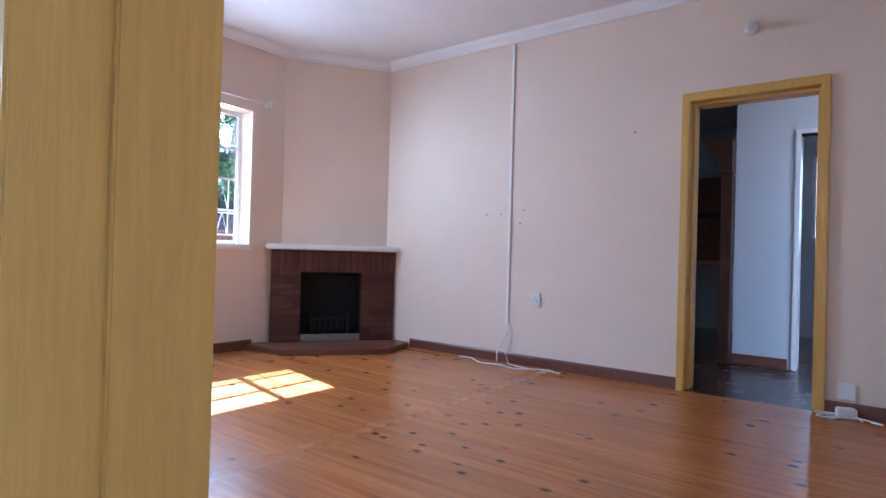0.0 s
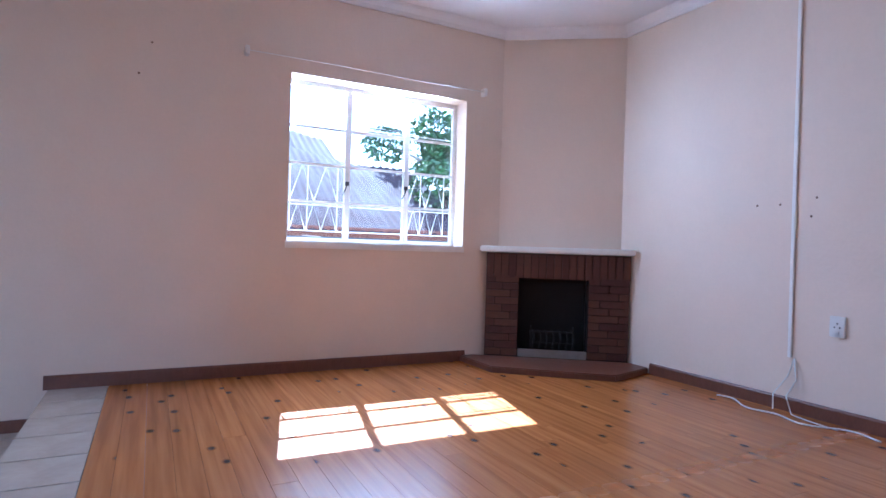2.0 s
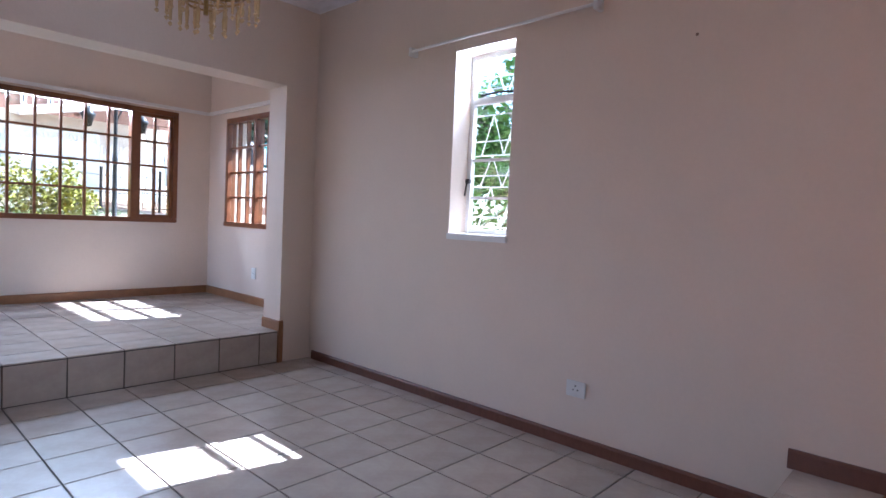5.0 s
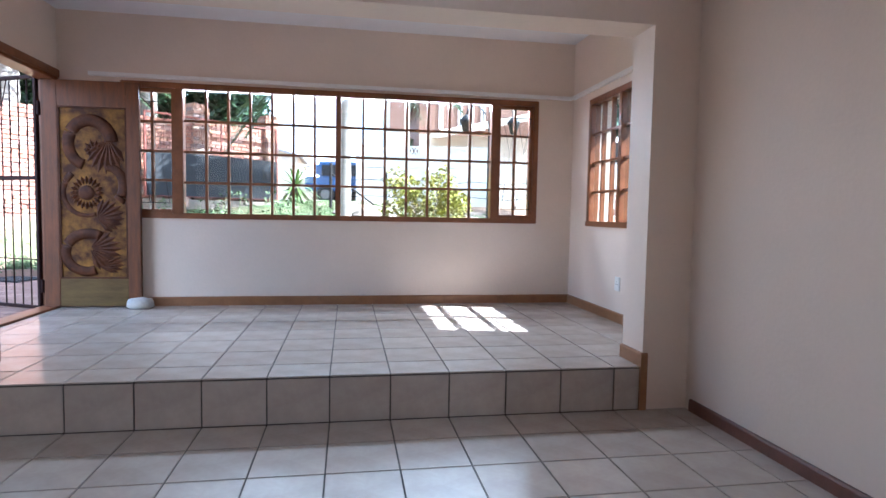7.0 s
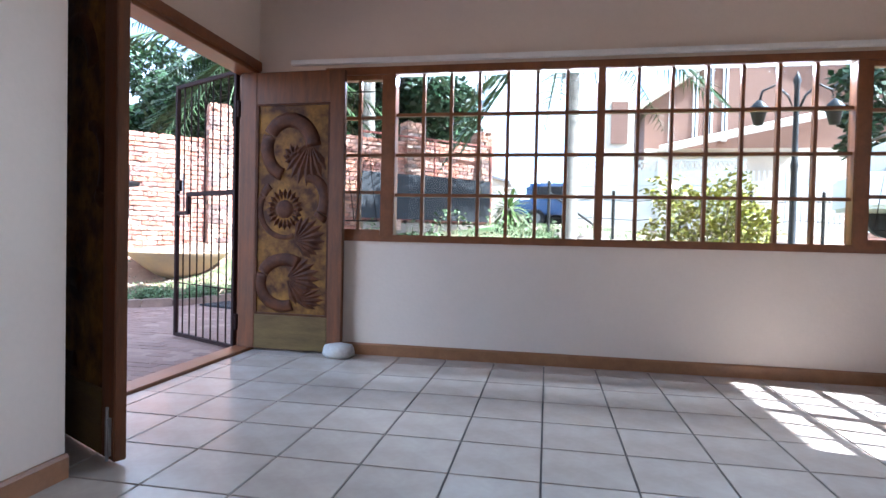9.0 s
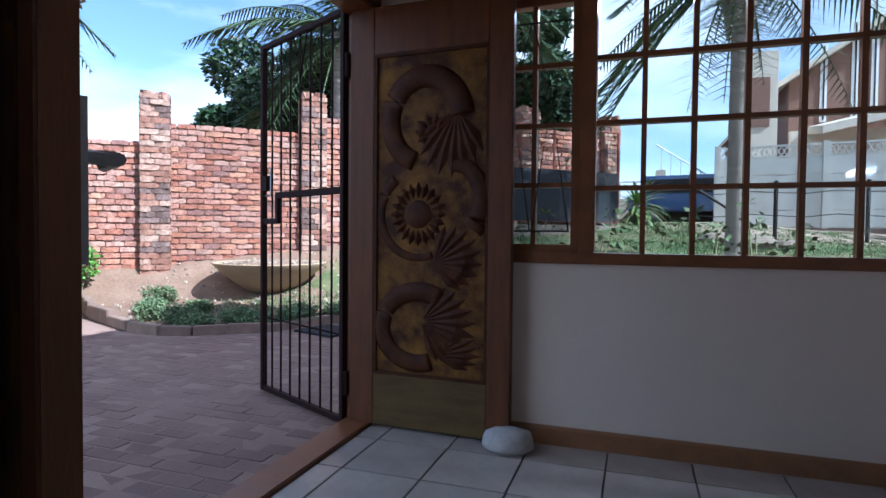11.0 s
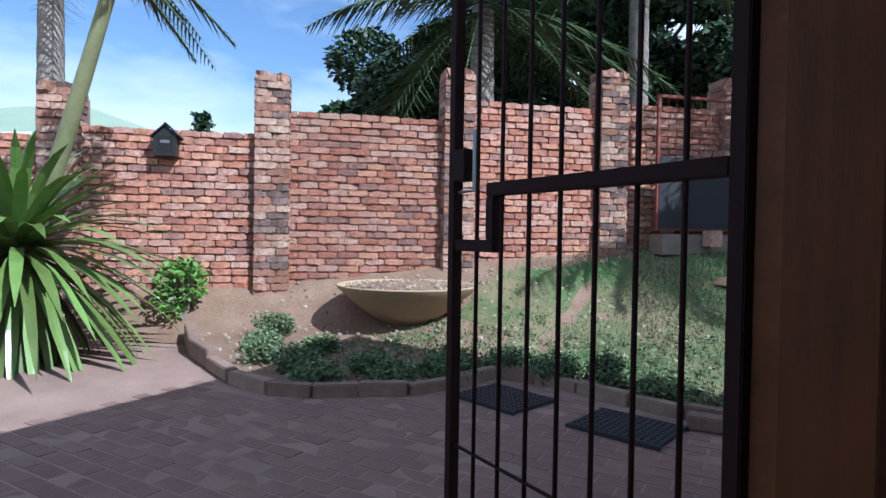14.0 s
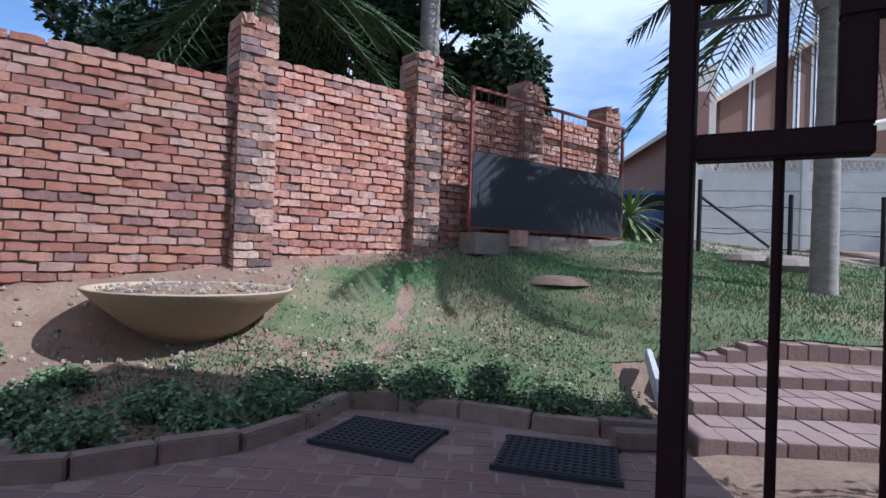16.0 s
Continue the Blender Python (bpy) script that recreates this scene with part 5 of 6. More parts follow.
soil.f = [(i * na + k, i * na + (k + 1) % na, (i + 1) * na + (k + 1) % na, (i + 1) * na + k) for i in range(nr) for k in range(na)]
part("soil", soil, SOIL, bowl, smooth=True)
gv = Shape()
for i in range(220):
    r, a, q = 0.62 * math.sqrt(random.random()), random.uniform(0, 6.28), random.uniform(0.006, 0.02)
    gv.lathe([(0, -q), (q, -q * 0.3), (q * 0.8, q * 0.6), (0, q * 0.8)], 5, Matrix.Translation((r * math.cos(a), r * math.sin(a), 0.385 + 0.03 * (1 - r * r * 2))))
tagged(part("gravel", gv, PEBBLE, bowl), kind="stuff")


# ---- plants ----
def blade(s, base, out, up, length, width, droop, segs=5, fold=0.25):
    """A tapering leaf that arches from base."""
    base, out = Vector(base), Vector(out).normalized()
    side = out.cross(Vector((0, 0, 1))).normalized()
    verts = []
    for i in range(segs + 1):
        u = i / segs
        c = base + out * (length * u * math.cos(up - droop * u * 0.5)) + Vector((0, 0, length * u * math.sin(up - droop * u)))
        w = width * (0.55 + 1.2 * u) * (1 - u) ** 0.7 + 0.002
        lift = Vector((0, 0, fold * w))
        verts += [c - side * w + lift, c, c + side * w + lift]
    n = len(s.v)
    s.v += [tuple(q) for q in verts]
    for i in range(segs):
        a = n + 3 * i
        s.f += [(a, a + 1, a + 4, a + 3), (a + 1, a + 2, a + 5, a + 4)]


def leaf_cloud(s, centre, radius, count, size, squash=1.0, seed=0):
    rng = random.Random(seed)
    cx, cy, cz = centre
    for _ in range(count):
        while True:
            p = Vector((rng.uniform(-1, 1), rng.uniform(-1, 1), rng.uniform(-1, 1)))
            if 0.15 < p.length < 1:
                break
        p = p.normalized() * (p.length ** 0.5)
        c = Vector((cx + p.x * radius, cy + p.y * radius, cz + p.z * radius * squash))
        a = Vector((rng.uniform(-1, 1), rng.uniform(-1, 1), rng.uniform(-0.7, 0.4))).normalized()
        b = a.cross(Vector((rng.uniform(-1, 1), rng.uniform(-1, 1), rng.uniform(-1, 1)))).normalized()
        L = size * rng.uniform(0.6, 1.3)
        s.add([c, c + a * L * 0.5 + b * L * 0.28, c + a * L, c + a * L * 0.5 - b * L * 0.28], [(0, 1, 2, 3)])


def yucca(name, m, label, n, length, width, head=0.8):
    t = thing(name, label, "plant", m)
    part("trunk", Shape().tube([(0, 0, -0.1), (0.02, 0, head * 0.5), (0, 0, head)], [0.13, 0.11, 0.09], 10), BARK, t)
    s = Shape()
    rng = random.Random(len(name) + n)
    for i in range(n):
        a = i * 2.39996
        q = i / n
        up = radians(-62 + 140 * q + rng.uniform(-8, 8))
        blade(s, (0.05 * math.cos(a), 0.05 * math.sin(a), head - 0.12 + 0.16 * q), (math.cos(a), math.sin(a), 0), up, length * rng.uniform(0.8, 1.08) * (1 - 0.18 * q), width * rng.uniform(0.85, 1.15), 0.45)
    part("foliage", s, YUCCA, t)
    return t


yucca("yucca", pose(6.75, -7.33, ground_z(6.75, -7.33)), "large spiky yucca rosette of fleshy green leaves", 190, 1.45, 0.058, 0.95)
yucca("far_yucca", pose(0.0, -15.3, 1.25), "spiky agave by the street", 70, 0.75, 0.04, 0.35)

stalk = thing("aloe_flower_stalk", "tall leaning agave flower stalk with brown seed clusters", "plant", pose(7.4, -7.50, 0.2))
P0, P1 = Vector((0, 0, 0)), Vector((-2.15, 0.0, 3.60))
part("stem", Shape().tube([P0.lerp(P1, i / 8) + Vector((0, 0, -0.10 * math.sin(math.pi * i / 8))) for i in range(9)], [0.088 - 0.0062 * i for i in range(9)], 10), STALKM, stalk, smooth=True)
for i in range(14):
    u = 0.78 + 0.24 * i / 14
    a = i * 2.4
    b0 = P0.lerp(P1, u)
    b1 = b0 + Vector((0.42 * math.cos(a), 0.42 * math.sin(a), 0.10 + 0.1 * (i % 3)))
    part("branch", Shape().tube([b0, b0.lerp(b1, 0.5) + Vector((0, 0, -0.04)), b1], [0.025, 0.018, 0.012], 6), STALKM, stalk)
    s = Shape()
    leaf_cloud(s, b1, 0.15, 130, 0.07, 0.7, i)
    part("seed_head", s, SEED, stalk)


def palm(name, x, y, z, height, radius, fronds, length, label, lean=(0, 0), boots=False, seed=1):
    t = thing(name, label, "tree", pose(x, y, z))
    rng = random.Random(seed)
    top = Vector((lean[0], lean[1], height))
    pts = [Vector((0, 0, -0.3)).lerp(top, i / 24) for i in range(25)]
    part("trunk", Shape().tube(pts, [radius * (1.25 - 0.35 * i / 24) * (1.05 if i % 2 else 1.0) for i in range(25)], 14), BARK, t, smooth=True)
    if boots:
        s = Shape()
        for i in range(16):
            a = i * 2.4
            h = height - 1.1 + 0.07 * i
            o = Vector((math.cos(a), math.sin(a), 0))
            s.tube([top * (h / height) + o * radius * 0.8, top * (h / height) + o * radius * 1.5 + Vector((0, 0, 0.35)), top * (h / height) + o * radius * 2.6 + Vector((0, 0, 0.75))], [0.09, 0.06, 0.03], 6)
        part("crown_shaft", s, BARK, t)
    s = Shape()
    for i in range(fronds):
        a = i * 2.39996 + rng.uniform(-0.2, 0.2)
        up = radians(rng.uniform(-35, 62))
        o = Vector((math.cos(a), math.sin(a), 0))
        L = length * rng.uniform(0.8, 1.1)
        mid = []
        for k in range(13):
            u = k / 12
            ang = up - 1.5 * u * u
            mid.append(top + o * L * (u * math.cos(up) * 0.95) + Vector((0, 0, L * (u * math.sin(up) - 0.45 * u * u))))
        s.tube(mid, [0.025 * (1 - 0.8 * k / 12) for k in range(13)], 4, False)
        side = o.cross(Vector((0, 0, 1)))
        for k in range(2, 13):
            for e in range(3):
                c = mid[k - 1].lerp(mid[k], e / 3)
                ll = 0.28 * length * math.sin(math.pi * min(1, (k + e / 3) / 13)) ** 0.6
                for sg in (-1, 1):
                    d = (side * sg * 0.75 + o * 0.45 + Vector((0, 0, -0.45 + rng.uniform(-0.25, 0.25)))).normalized()
                    w = o * 0.022
                    s.add([c - w, c + w, c + d * ll], [(0, 1, 2)])
    part("crown", s, FROND, t)
    return t


palm("palm_tree", 10.4, -9.33, 0.5, 5.2, 0.16, 30, 2.6, "tall palm with a smooth grey trunk behind the wall", seed=3)
palm("palm_tree", 5.6, -13.6, 1.0, 3.9, 0.20, 34, 3.1, "feathery palm behind the brick wall", seed=4)
palm("palm_tree", 3.4, -15.2, 1.1, 5.2, 0.16, 26, 2.6, "palm with a grey ringed trunk behind the wall", seed=6)
palm("palm_tree", -1.25, -12.1, 0.75, 4.0, 0.108, 30, 2.7, "stout palm with a ringed trunk on the lawn", boots=True, seed=5)


def tree(name, x, y, z, height, spread, material, label, blobs, leaves, size, seed, trunk=0.22):
    t = thing(name, label, "tree", pose(x, y, z))
    rng = random.Random(seed)
    part("trunk", Shape().tube([(0, 0, -0.2), (0.05, 0.05, height * 0.25), (0, 0.1, height * 0.55)], [trunk, trunk * 0.8, trunk * 0.5], 10), BARK, t, smooth=True)
    s, limbs = Shape(), Shape()
    for i in range(blobs):
        a, q = rng.uniform(0, 6.28), math.sqrt(rng.random())
        c = (spread * q * math.cos(a), spread * q * math.sin(a), height * rng.uniform(0.42, 0.95) - 0.18 * height * q)
        limbs.tube([(0, 0.05, height * 0.4), (c[0] * 0.5, c[1] * 0.5, (height * 0.45 + c[2]) / 2), c], [trunk * 0.4, trunk * 0.22, 0.02], 6)
        leaf_cloud(s, c, spread * rng.uniform(0.24, 0.40), leaves, size, 0.8, seed * 100 + i)
    part("limb", limbs, BARK, t)
    part("crown", s, material, t)
    return t


tree("shade_tree", 4.4, -18.3, 1.1, 6.6, 2.7, LEAFDARK, "dense dark green tree behind the brick wall", 44, 2800, 0.18, 11)
tree("shade_tree", 7.9, -16.2, 1.0, 5.2, 2.3, LEAFDARK, "rounded dark green tree behind the wall", 30, 2000, 0.17, 12)
tree("shade_tree", 4.9, -24.0, 1.2, 6.6, 2.6, LEAFDARK, "dark green tree beyond the drive gate", 22, 1000, 0.14, 13)
tree("garden_tree", -9.6, 6.4, 0.0, 5.2, 2.0, LEAF, "leafy green tree behind the neighbouring roof", 20, 800, 0.12, 14)
tree("garden_tree", -7.6, -4.0, 0.0, 4.3, 1.8, LEAFBRIGHT, "bright green shrub tree outside the dining window", 22, 600, 0.12, 15)
tree("street_tree", -9.0, -17.0, 1.2, 5.5, 1.8, LEAFDARK, "dark leafy tree by the street", 12, 320, 0.22, 16)


def shrub(name, x, y, height, spread, material, label, blobs, leaves, size, seed, z=None, group=""):
    t = thing(name, label, "shrub", pose(x, y, ground_z(x, y) if z is None else z), group=group)
    rng = random.Random(seed)
    stems, s = Shape(), Shape()
    for i in range(blobs):
        a, q = rng.uniform(0, 6.28), math.sqrt(rng.random())
        c = Vector((spread * q * math.cos(a), spread * q * math.sin(a), height * rng.uniform(0.12, 0.92)))
        stems.tube([(0, 0, -0.02), (c.x * 0.5, c.y * 0.5, c.z * 0.6), c], [0.012, 0.008, 0.004], 5)
        leaf_cloud(s, c, max(0.08, spread * 0.45), leaves, size, 0.8, seed * 50 + i)
    part("stem", stems, BARK, t)
    part("foliage", s, material, t)
    return t


shrub("wall_shrub", 6.62, -8.78, 0.66, 0.23, LEAFBRIGHT, "bright green leafy shrub against the brick wall", 16, 40, 0.075, 21)
shrub("golden_shrub", -2.32, -7.5, 1.15, 0.46, LEAFYEL, "golden yellow-green shrub under the front window", 30, 150, 0.055, 22, 0.35)
rng = random.Random(7)
BED = [(5.35, -8.62), (5.0, -8.35), (4.55, -8.25), (4.2, -8.1), (4.75, -8.75), (3.75, -8.45), (3.45, -8.75), (4.05, -8.55), (3.2, -9.15), (2.75, -9.1), (2.35, -9.05), (5.5, -8.95), (2.0, -8.95), (3.6, -9.0)]
for k, (x, y) in enumerate(BED):
    shrub("bed_plant", x, y, rng.uniform(0.11, 0.24), rng.uniform(0.11, 0.20), BEDLEAF if y > -8.7 else SAGE, "low soft green plant in the flower bed" if y > -8.7 else "low dusty grey-green plant in the flower bed", 26, 70, 0.032, 30 + k, group="low plants in the flower bed")
for k, (x, y) in enumerate([(0.75, -7.6), (0.35, -7.9), (0.0, -7.5), (-0.45, -7.8), (-0.8, -7.6)]):
    t = thing("rose_bush", "thin thorny rose bush with few leaves", "shrub", pose(x, y, ground_z(x, y)), group="roses under the front window")
    s, lf = Shape(), Shape()
    for i in range(5):
        a = i * 1.25 + k
        tip = Vector((0.16 * math.cos(a), 0.16 * math.sin(a), 0.85 + 0.12 * (i % 3)))
        s.tube([(0, 0, 0), tip * 0.5 + Vector((0.03, 0, 0)), tip], [0.01, 0.007, 0.004], 5)
        leaf_cloud(lf, tip, 0.09, 16, 0.05, 1, 400 + k * 10 + i)
        leaf_cloud(lf, tip * 0.65, 0.08, 8, 0.045, 1, 500 + k * 10 + i)
    part("stem", s, STALKM, t)
    part("foliage", lf, SAGE, t)

# lawn and weeds
ls = Shape()
n_l = 130
for j in range(n_l + 1):
    for i in range(n_l + 1):
        x = -7.0 + (4.1 - -7.0) * i / n_l
        y = -17.0 + (-9.3 + 17.0) * j / n_l
        ls.v.append((x, y, ground_z(x, y) + 0.012 - (0.06 if x > 3.5 and y > -10.0 else 0)))
ls.f = [(j * (n_l + 1) + i, j * (n_l + 1) + i + 1, (j + 1) * (n_l + 1) + i + 1, (j + 1) * (n_l + 1) + i) for j in range(n_l) for i in range(n_l) if (Vector((-7.0 + 11.1 * i / n_l, -17.0 + 7.7 * j / n_l, 0)) - WALL_O).dot(WALL_N) > 0.25 and not (-1.8 < -7.0 + 11.1 * i / n_l < 1.45 and -17.0 + 7.7 * (j + 1) / n_l > -10.02)]
tagged(part("lawn", ls, LAWN, smooth=True), "patchy green lawn with worn bare soil", "lawn", kind="structure")
gs = Shape()
rng = random.Random(5)
placed = 0
while placed < 130000:
    x, y = rng.uniform(-6.5, 5.2), rng.uniform(-16.5, -7.2)
    if y > edge_y(x) - 0.35 or (x > -1.75 and x < 1.45 and y > -10.05):
        continue
    away = (Vector((x, y, 0)) - WALL_O).dot(WALL_N)
    if away < 0.05:
        continue
    green = noise.noise(Vector((x * 0.55, y * 0.55, 7.0))) + 0.5 * noise.noise(Vector((x * 1.7, y * 1.7, 3.0))) + float(np.interp(x, [2.2, 3.6, 4.8], [0.55, 0.0, -0.9]))
    if rng.random() > 0.45 + 0.8 * green:
        continue
    z = ground_z(x, y)
    h, a = rng.uniform(0.015, 0.045) * (1.0 + 0.6 * max(0.0, green)), rng.uniform(0, 6.28)
    dx, dy = 0.008 * math.cos(a), 0.008 * math.sin(a)
    lx, ly = rng.uniform(-0.03, 0.03), rng.uniform(-0.03, 0.03)
    gs.add([(x - dx, y - dy, z - 0.005), (x + dx, y + dy, z - 0.005), (x + lx, y + ly, z + h)], [(0, 1, 2)])
    placed += 1
tagged(part("lawn_grass", gs, GRASS), "patchy green lawn grass with bare soil", "grass", kind="stuff")
pb = Shape()
for i in range(1300):
    x, y = rng.uniform(1.75, 6.3), rng.uniform(-11.5, -7.6)
    if y > edge_y(x) - 0.1 or (Vector((x, y, 0)) - WALL_O).dot(WALL_N) < 0.02:
        continue
    q = rng.uniform(0.006, 0.026)
    pb.lathe([(0, -q), (q, -q * 0.3), (q * 0.8, q * 0.6), (0, q * 0.8)], 5, Matrix.Translation((x, y, ground_z(x, y) + q * 0.4)))
tagged(part("bed_pebbles", pb, PEBBLE), "scattered pebbles and clods on the soil", "pebbles", kind="stuff")

# coarse weeds where the lawn meets the kerb
rng = random.Random(77)
ws = Shape()
n_w = 0
while n_w < 420:
    x, y = rng.uniform(1.45, 4.4), rng.uniform(-10.4, -8.3)
    a = edge_y(x) - y
    if a < 0.12 or rng.random() > math.exp(-1.1 * a) or (Vector((x, y, 0)) - WALL_O).dot(WALL_N) < 0.8:
        continue
    leaf_cloud(ws, (x, y, ground_z(x, y) + 0.03), rng.uniform(0.03, 0.085), 14, 0.032, 0.7, 900 + n_w)
    n_w += 1
tagged(part("lawn_weed", ws, SAGE), "coarse grey-green weeds along the kerb", "weeds", kind="stuff")

# ---- beyond the garden ----
# white precast wall along the street
pw = thing("precast_wall", "white precast concrete panel wall with a pierced top", "wall", pose(-1.6, -17.0, 1.15, 0, 0, 172), kind="structure")
for k in range(2):
    x = 1.95 * k
    box_part("post", (x - 0.06, x + 0.06, -0.06, 0.06, 0, 1.75), PRECAST, pw, bevel=0.01)
    for j in range(4):
        box_part("panel", (x + 0.06, x + 1.89, -0.025, 0.025, 0.02 + 0.36 * j, 0.37 + 0.36 * j), PRECAST, pw, bevel=0.008)
    s = Shape().box(x + 0.06, x + 1.89, -0.02, 0.02, 1.46, 1.49).box(x + 0.06, x + 1.89, -0.02, 0.02, 1.68, 1.72)
    for i in range(9):
        a = x + 0.06 + 0.203 * i
        s.tube([(a, 0, 1.49), (a + 0.1, 0, 1.68), (a + 0.203, 0, 1.49)], 0.02, 5)
        s.tube([(a, 0, 1.68), (a + 0.1, 0, 1.49), (a + 0.203, 0, 1.68)], 0.02, 5)
    part("pierced_top", s, PRECAST, pw)
fence = thing("palisade_fence", "white steel palisade fence along the street", "fence", pose(-3.2, -17.0, 1.15, 0, 0, 180))
for i in range(62):
    box_part("pale", (0.12 * i, 0.12 * i + 0.035, -0.012, 0.012, 0.05, 1.5), WHITE, fence)
for z in (0.35, 1.2):
    box_part("rail", (-0.05, 7.5, 0.012, 0.04, z, z + 0.05), WHITE, fence)
wf = thing("wire_fence", "old wire fence on dark posts beside the drive", "fence")
for i in range(8):
    x = -0.9 - 1.35 * i
    part("post", Shape().tube([(x, -14.7, 0.9), (x, -14.7, 2.15 if i == 0 else 1.95)], 0.035, 8), IRON, wf)
for z in (1.35, 1.75):
    part("wire", Shape().tube([(-0.9 - 0.45 * i, -14.7, z - 0.03 * math.sin(i * 2.1)) for i in range(22)], 0.008, 5), IRON, wf)
part("brace", Shape().tube([(-0.9, -14.7, 1.9), (-1.95, -14.7, 1.15)], 0.025, 8), IRON, wf)
for k, (x, y, r) in enumerate(((-1.25, -13.9, 0.24), (-1.75, -13.8, 0.30), (-2.3, -14.0, 0.18))):
    rk = Shape().lathe([(0.0, -0.3), (0.8, -0.3), (1.0, 0.1), (0.75, 0.5), (0.3, 0.66), (0.0, 0.68)], 12)
    rk.v = [(a * r * 1.3 * (1 + 0.3 * noise.noise(Vector((a * 2, b * 2, c * 2 + k)))), b * r * (1 + 0.3 * noise.noise(Vector((b * 2, a * 2, k)))), c * r * 0.8) for a, b, c in rk.v]
    tagged(part("boulder", rk, ROCK, m=pose(x, y, ground_z(x, y) + 0.05)), "rough brown-grey boulder beside the drive", "rock", group="boulders by the drive")
tagged(part("ant_mound", Shape().lathe([(0.36, -0.05), (0.27, 0.015), (0.15, 0.035), (0.0, 0.045)], 16), SOIL, smooth=True, m=pose(1.6, -12.0, ground_z(1.6, -12.0))), "low bare mound of pale soil in the lawn", "soil mound")


def gable_house(name, m, w, d, h, rise, walls, roof, label, windows=()):
    t = thing(name, label, "house", m)
    part("wall", Shape().box(0, w, 0, d, -1, h).add([(0, 0, h), (w, 0, h), (w / 2, 0, h + rise), (0, d, h), (w, d, h), (w / 2, d, h + rise)], [(0, 1, 2), (5, 4, 3)]), walls, t)
    o = 0.4
    for sg in (0, 1):
        x0, x1 = (-o, w / 2) if sg == 0 else (w + o, w / 2)
        zl = h - rise * o / (w / 2)
        part("roof", Shape().add([(x0, -o, zl), (x1, -o, h + rise), (x1, d + o, h + rise), (x0, d + o, zl), (x0, -o, zl + 0.16), (x1, -o, h + rise + 0.16), (x1, d + o, h + rise + 0.16), (x0, d + o, zl + 0.16)], [(0, 1, 2, 3), (7, 6, 5, 4), (0, 4, 5, 1), (1, 5, 6, 2), (2, 6, 7, 3), (3, 7, 4, 0)]), roof, t, fix=True)
    for x, z, ww, hh in windows:
        wi = box_part("window", (x, x + ww, d, d + 0.03, z, z + hh), WHITE, t)
        box_part("pane", (x + 0.06, x + ww - 0.06, d + 0.03, d + 0.04, z + 0.06, z + hh - 0.06), RUBBER, wi)
    return t


# brick hall with a steep gable across the drive
hall = gable_house("brick_hall", pose(-13.9, -33.5, 1.4), 10.0, 12.0, 3.85, 3.3, CHURCH, RENDER_W, "tall orange brick hall with a pale steep roof edge", [(x, 2.7, 0.16, 2.1 + 0.55 * k) for k, x in enumerate((9.12, 8.40, 7.96, 7.52))])
part("plinth_wall", Shape().box(4.2, 10.0, 12.0, 12.25, -1.0, 2.45), RENDER_W, hall)
part("porch_roof", Shape().add([(9.6, 12.25, 2.35), (4.4, 12.25, 3.5), (4.4, 13.6, 3.3), (9.6, 13.6, 2.15), (9.6, 12.25, 2.55), (4.4, 12.25, 3.7), (4.4, 13.6, 3.5), (9.6, 13.6, 2.35)], [(0, 1, 2, 3), (7, 6, 5, 4), (0, 4, 5, 1), (1, 5, 6, 2), (2, 6, 7, 3), (3, 7, 4, 0)]), RENDER_W, hall, fix=True)
tower = thing("bell_tower", "square pale tower with a brick panel", "tower", pose(-3.45, -21.5, 1.3))
box_part("shaft", (0, 0.9, 0, 0.9, -0.5, 4.6), RENDER_W, tower, bevel=0.03)
box_part("brick_panel", (0.2, 0.7, 0.9, 0.94, 2.6, 3.9), CHURCH, tower)
stair = thing("outdoor_stair", "white railed concrete stair on the far house", "stair", pose(-0.6, -26.0, 1.3))
for i in range(9):
    box_part("tread", (-0.32 * i - 0.32, -0.32 * i, 0, 1.0, 0.0, 2.0 - 0.21 * i), RENDER_W, stair)
    box_part("baluster", (-0.32 * i - 0.18, -0.32 * i - 0.15, 0.95, 0.98, 2.0 - 0.21 * i, 2.8 - 0.21 * i), WHITE, stair)
part("handrail", Shape().tube([(0, 0.965, 2.88), (-2.9, 0.965, 0.95)], 0.03, 6), WHITE, stair)
terrace = thing("terrace", "white railed terrace wall of the far house", "terrace", pose(0.0, -25.0, 1.2))
box_part("wall", (-3.2, 5.0, -1.5, 0, -0.5, 1.1), RENDER_W, terrace)
for i in range(16):
    box_part("baluster", (-3.2 + 0.54 * i, -3.16 + 0.54 * i, -0.06, -0.02, 1.1, 1.7), WHITE, terrace)
for z in (1.4, 1.66):
    box_part("rail", (-3.2, 5.0, -0.07, -0.01, z, z + 0.06), WHITE, terrace)
gable_house("hill_house", pose(2.0, -48.0, 1.2), 12.0, 8.0, 3.4, 1.8, RENDER_W, ROOFGREY, "cream house with a grey roof on the far slope", [(2, 1.2, 1.2, 1.2), (5, 1.2, 1.2, 1.2), (8.5, 1.2, 1.2, 1.2)])
palm("street_palm", -4.3, -24.0, 1.3, 2.6, 0.13, 24, 1.2, "small round-headed palm by the hall", seed=9)

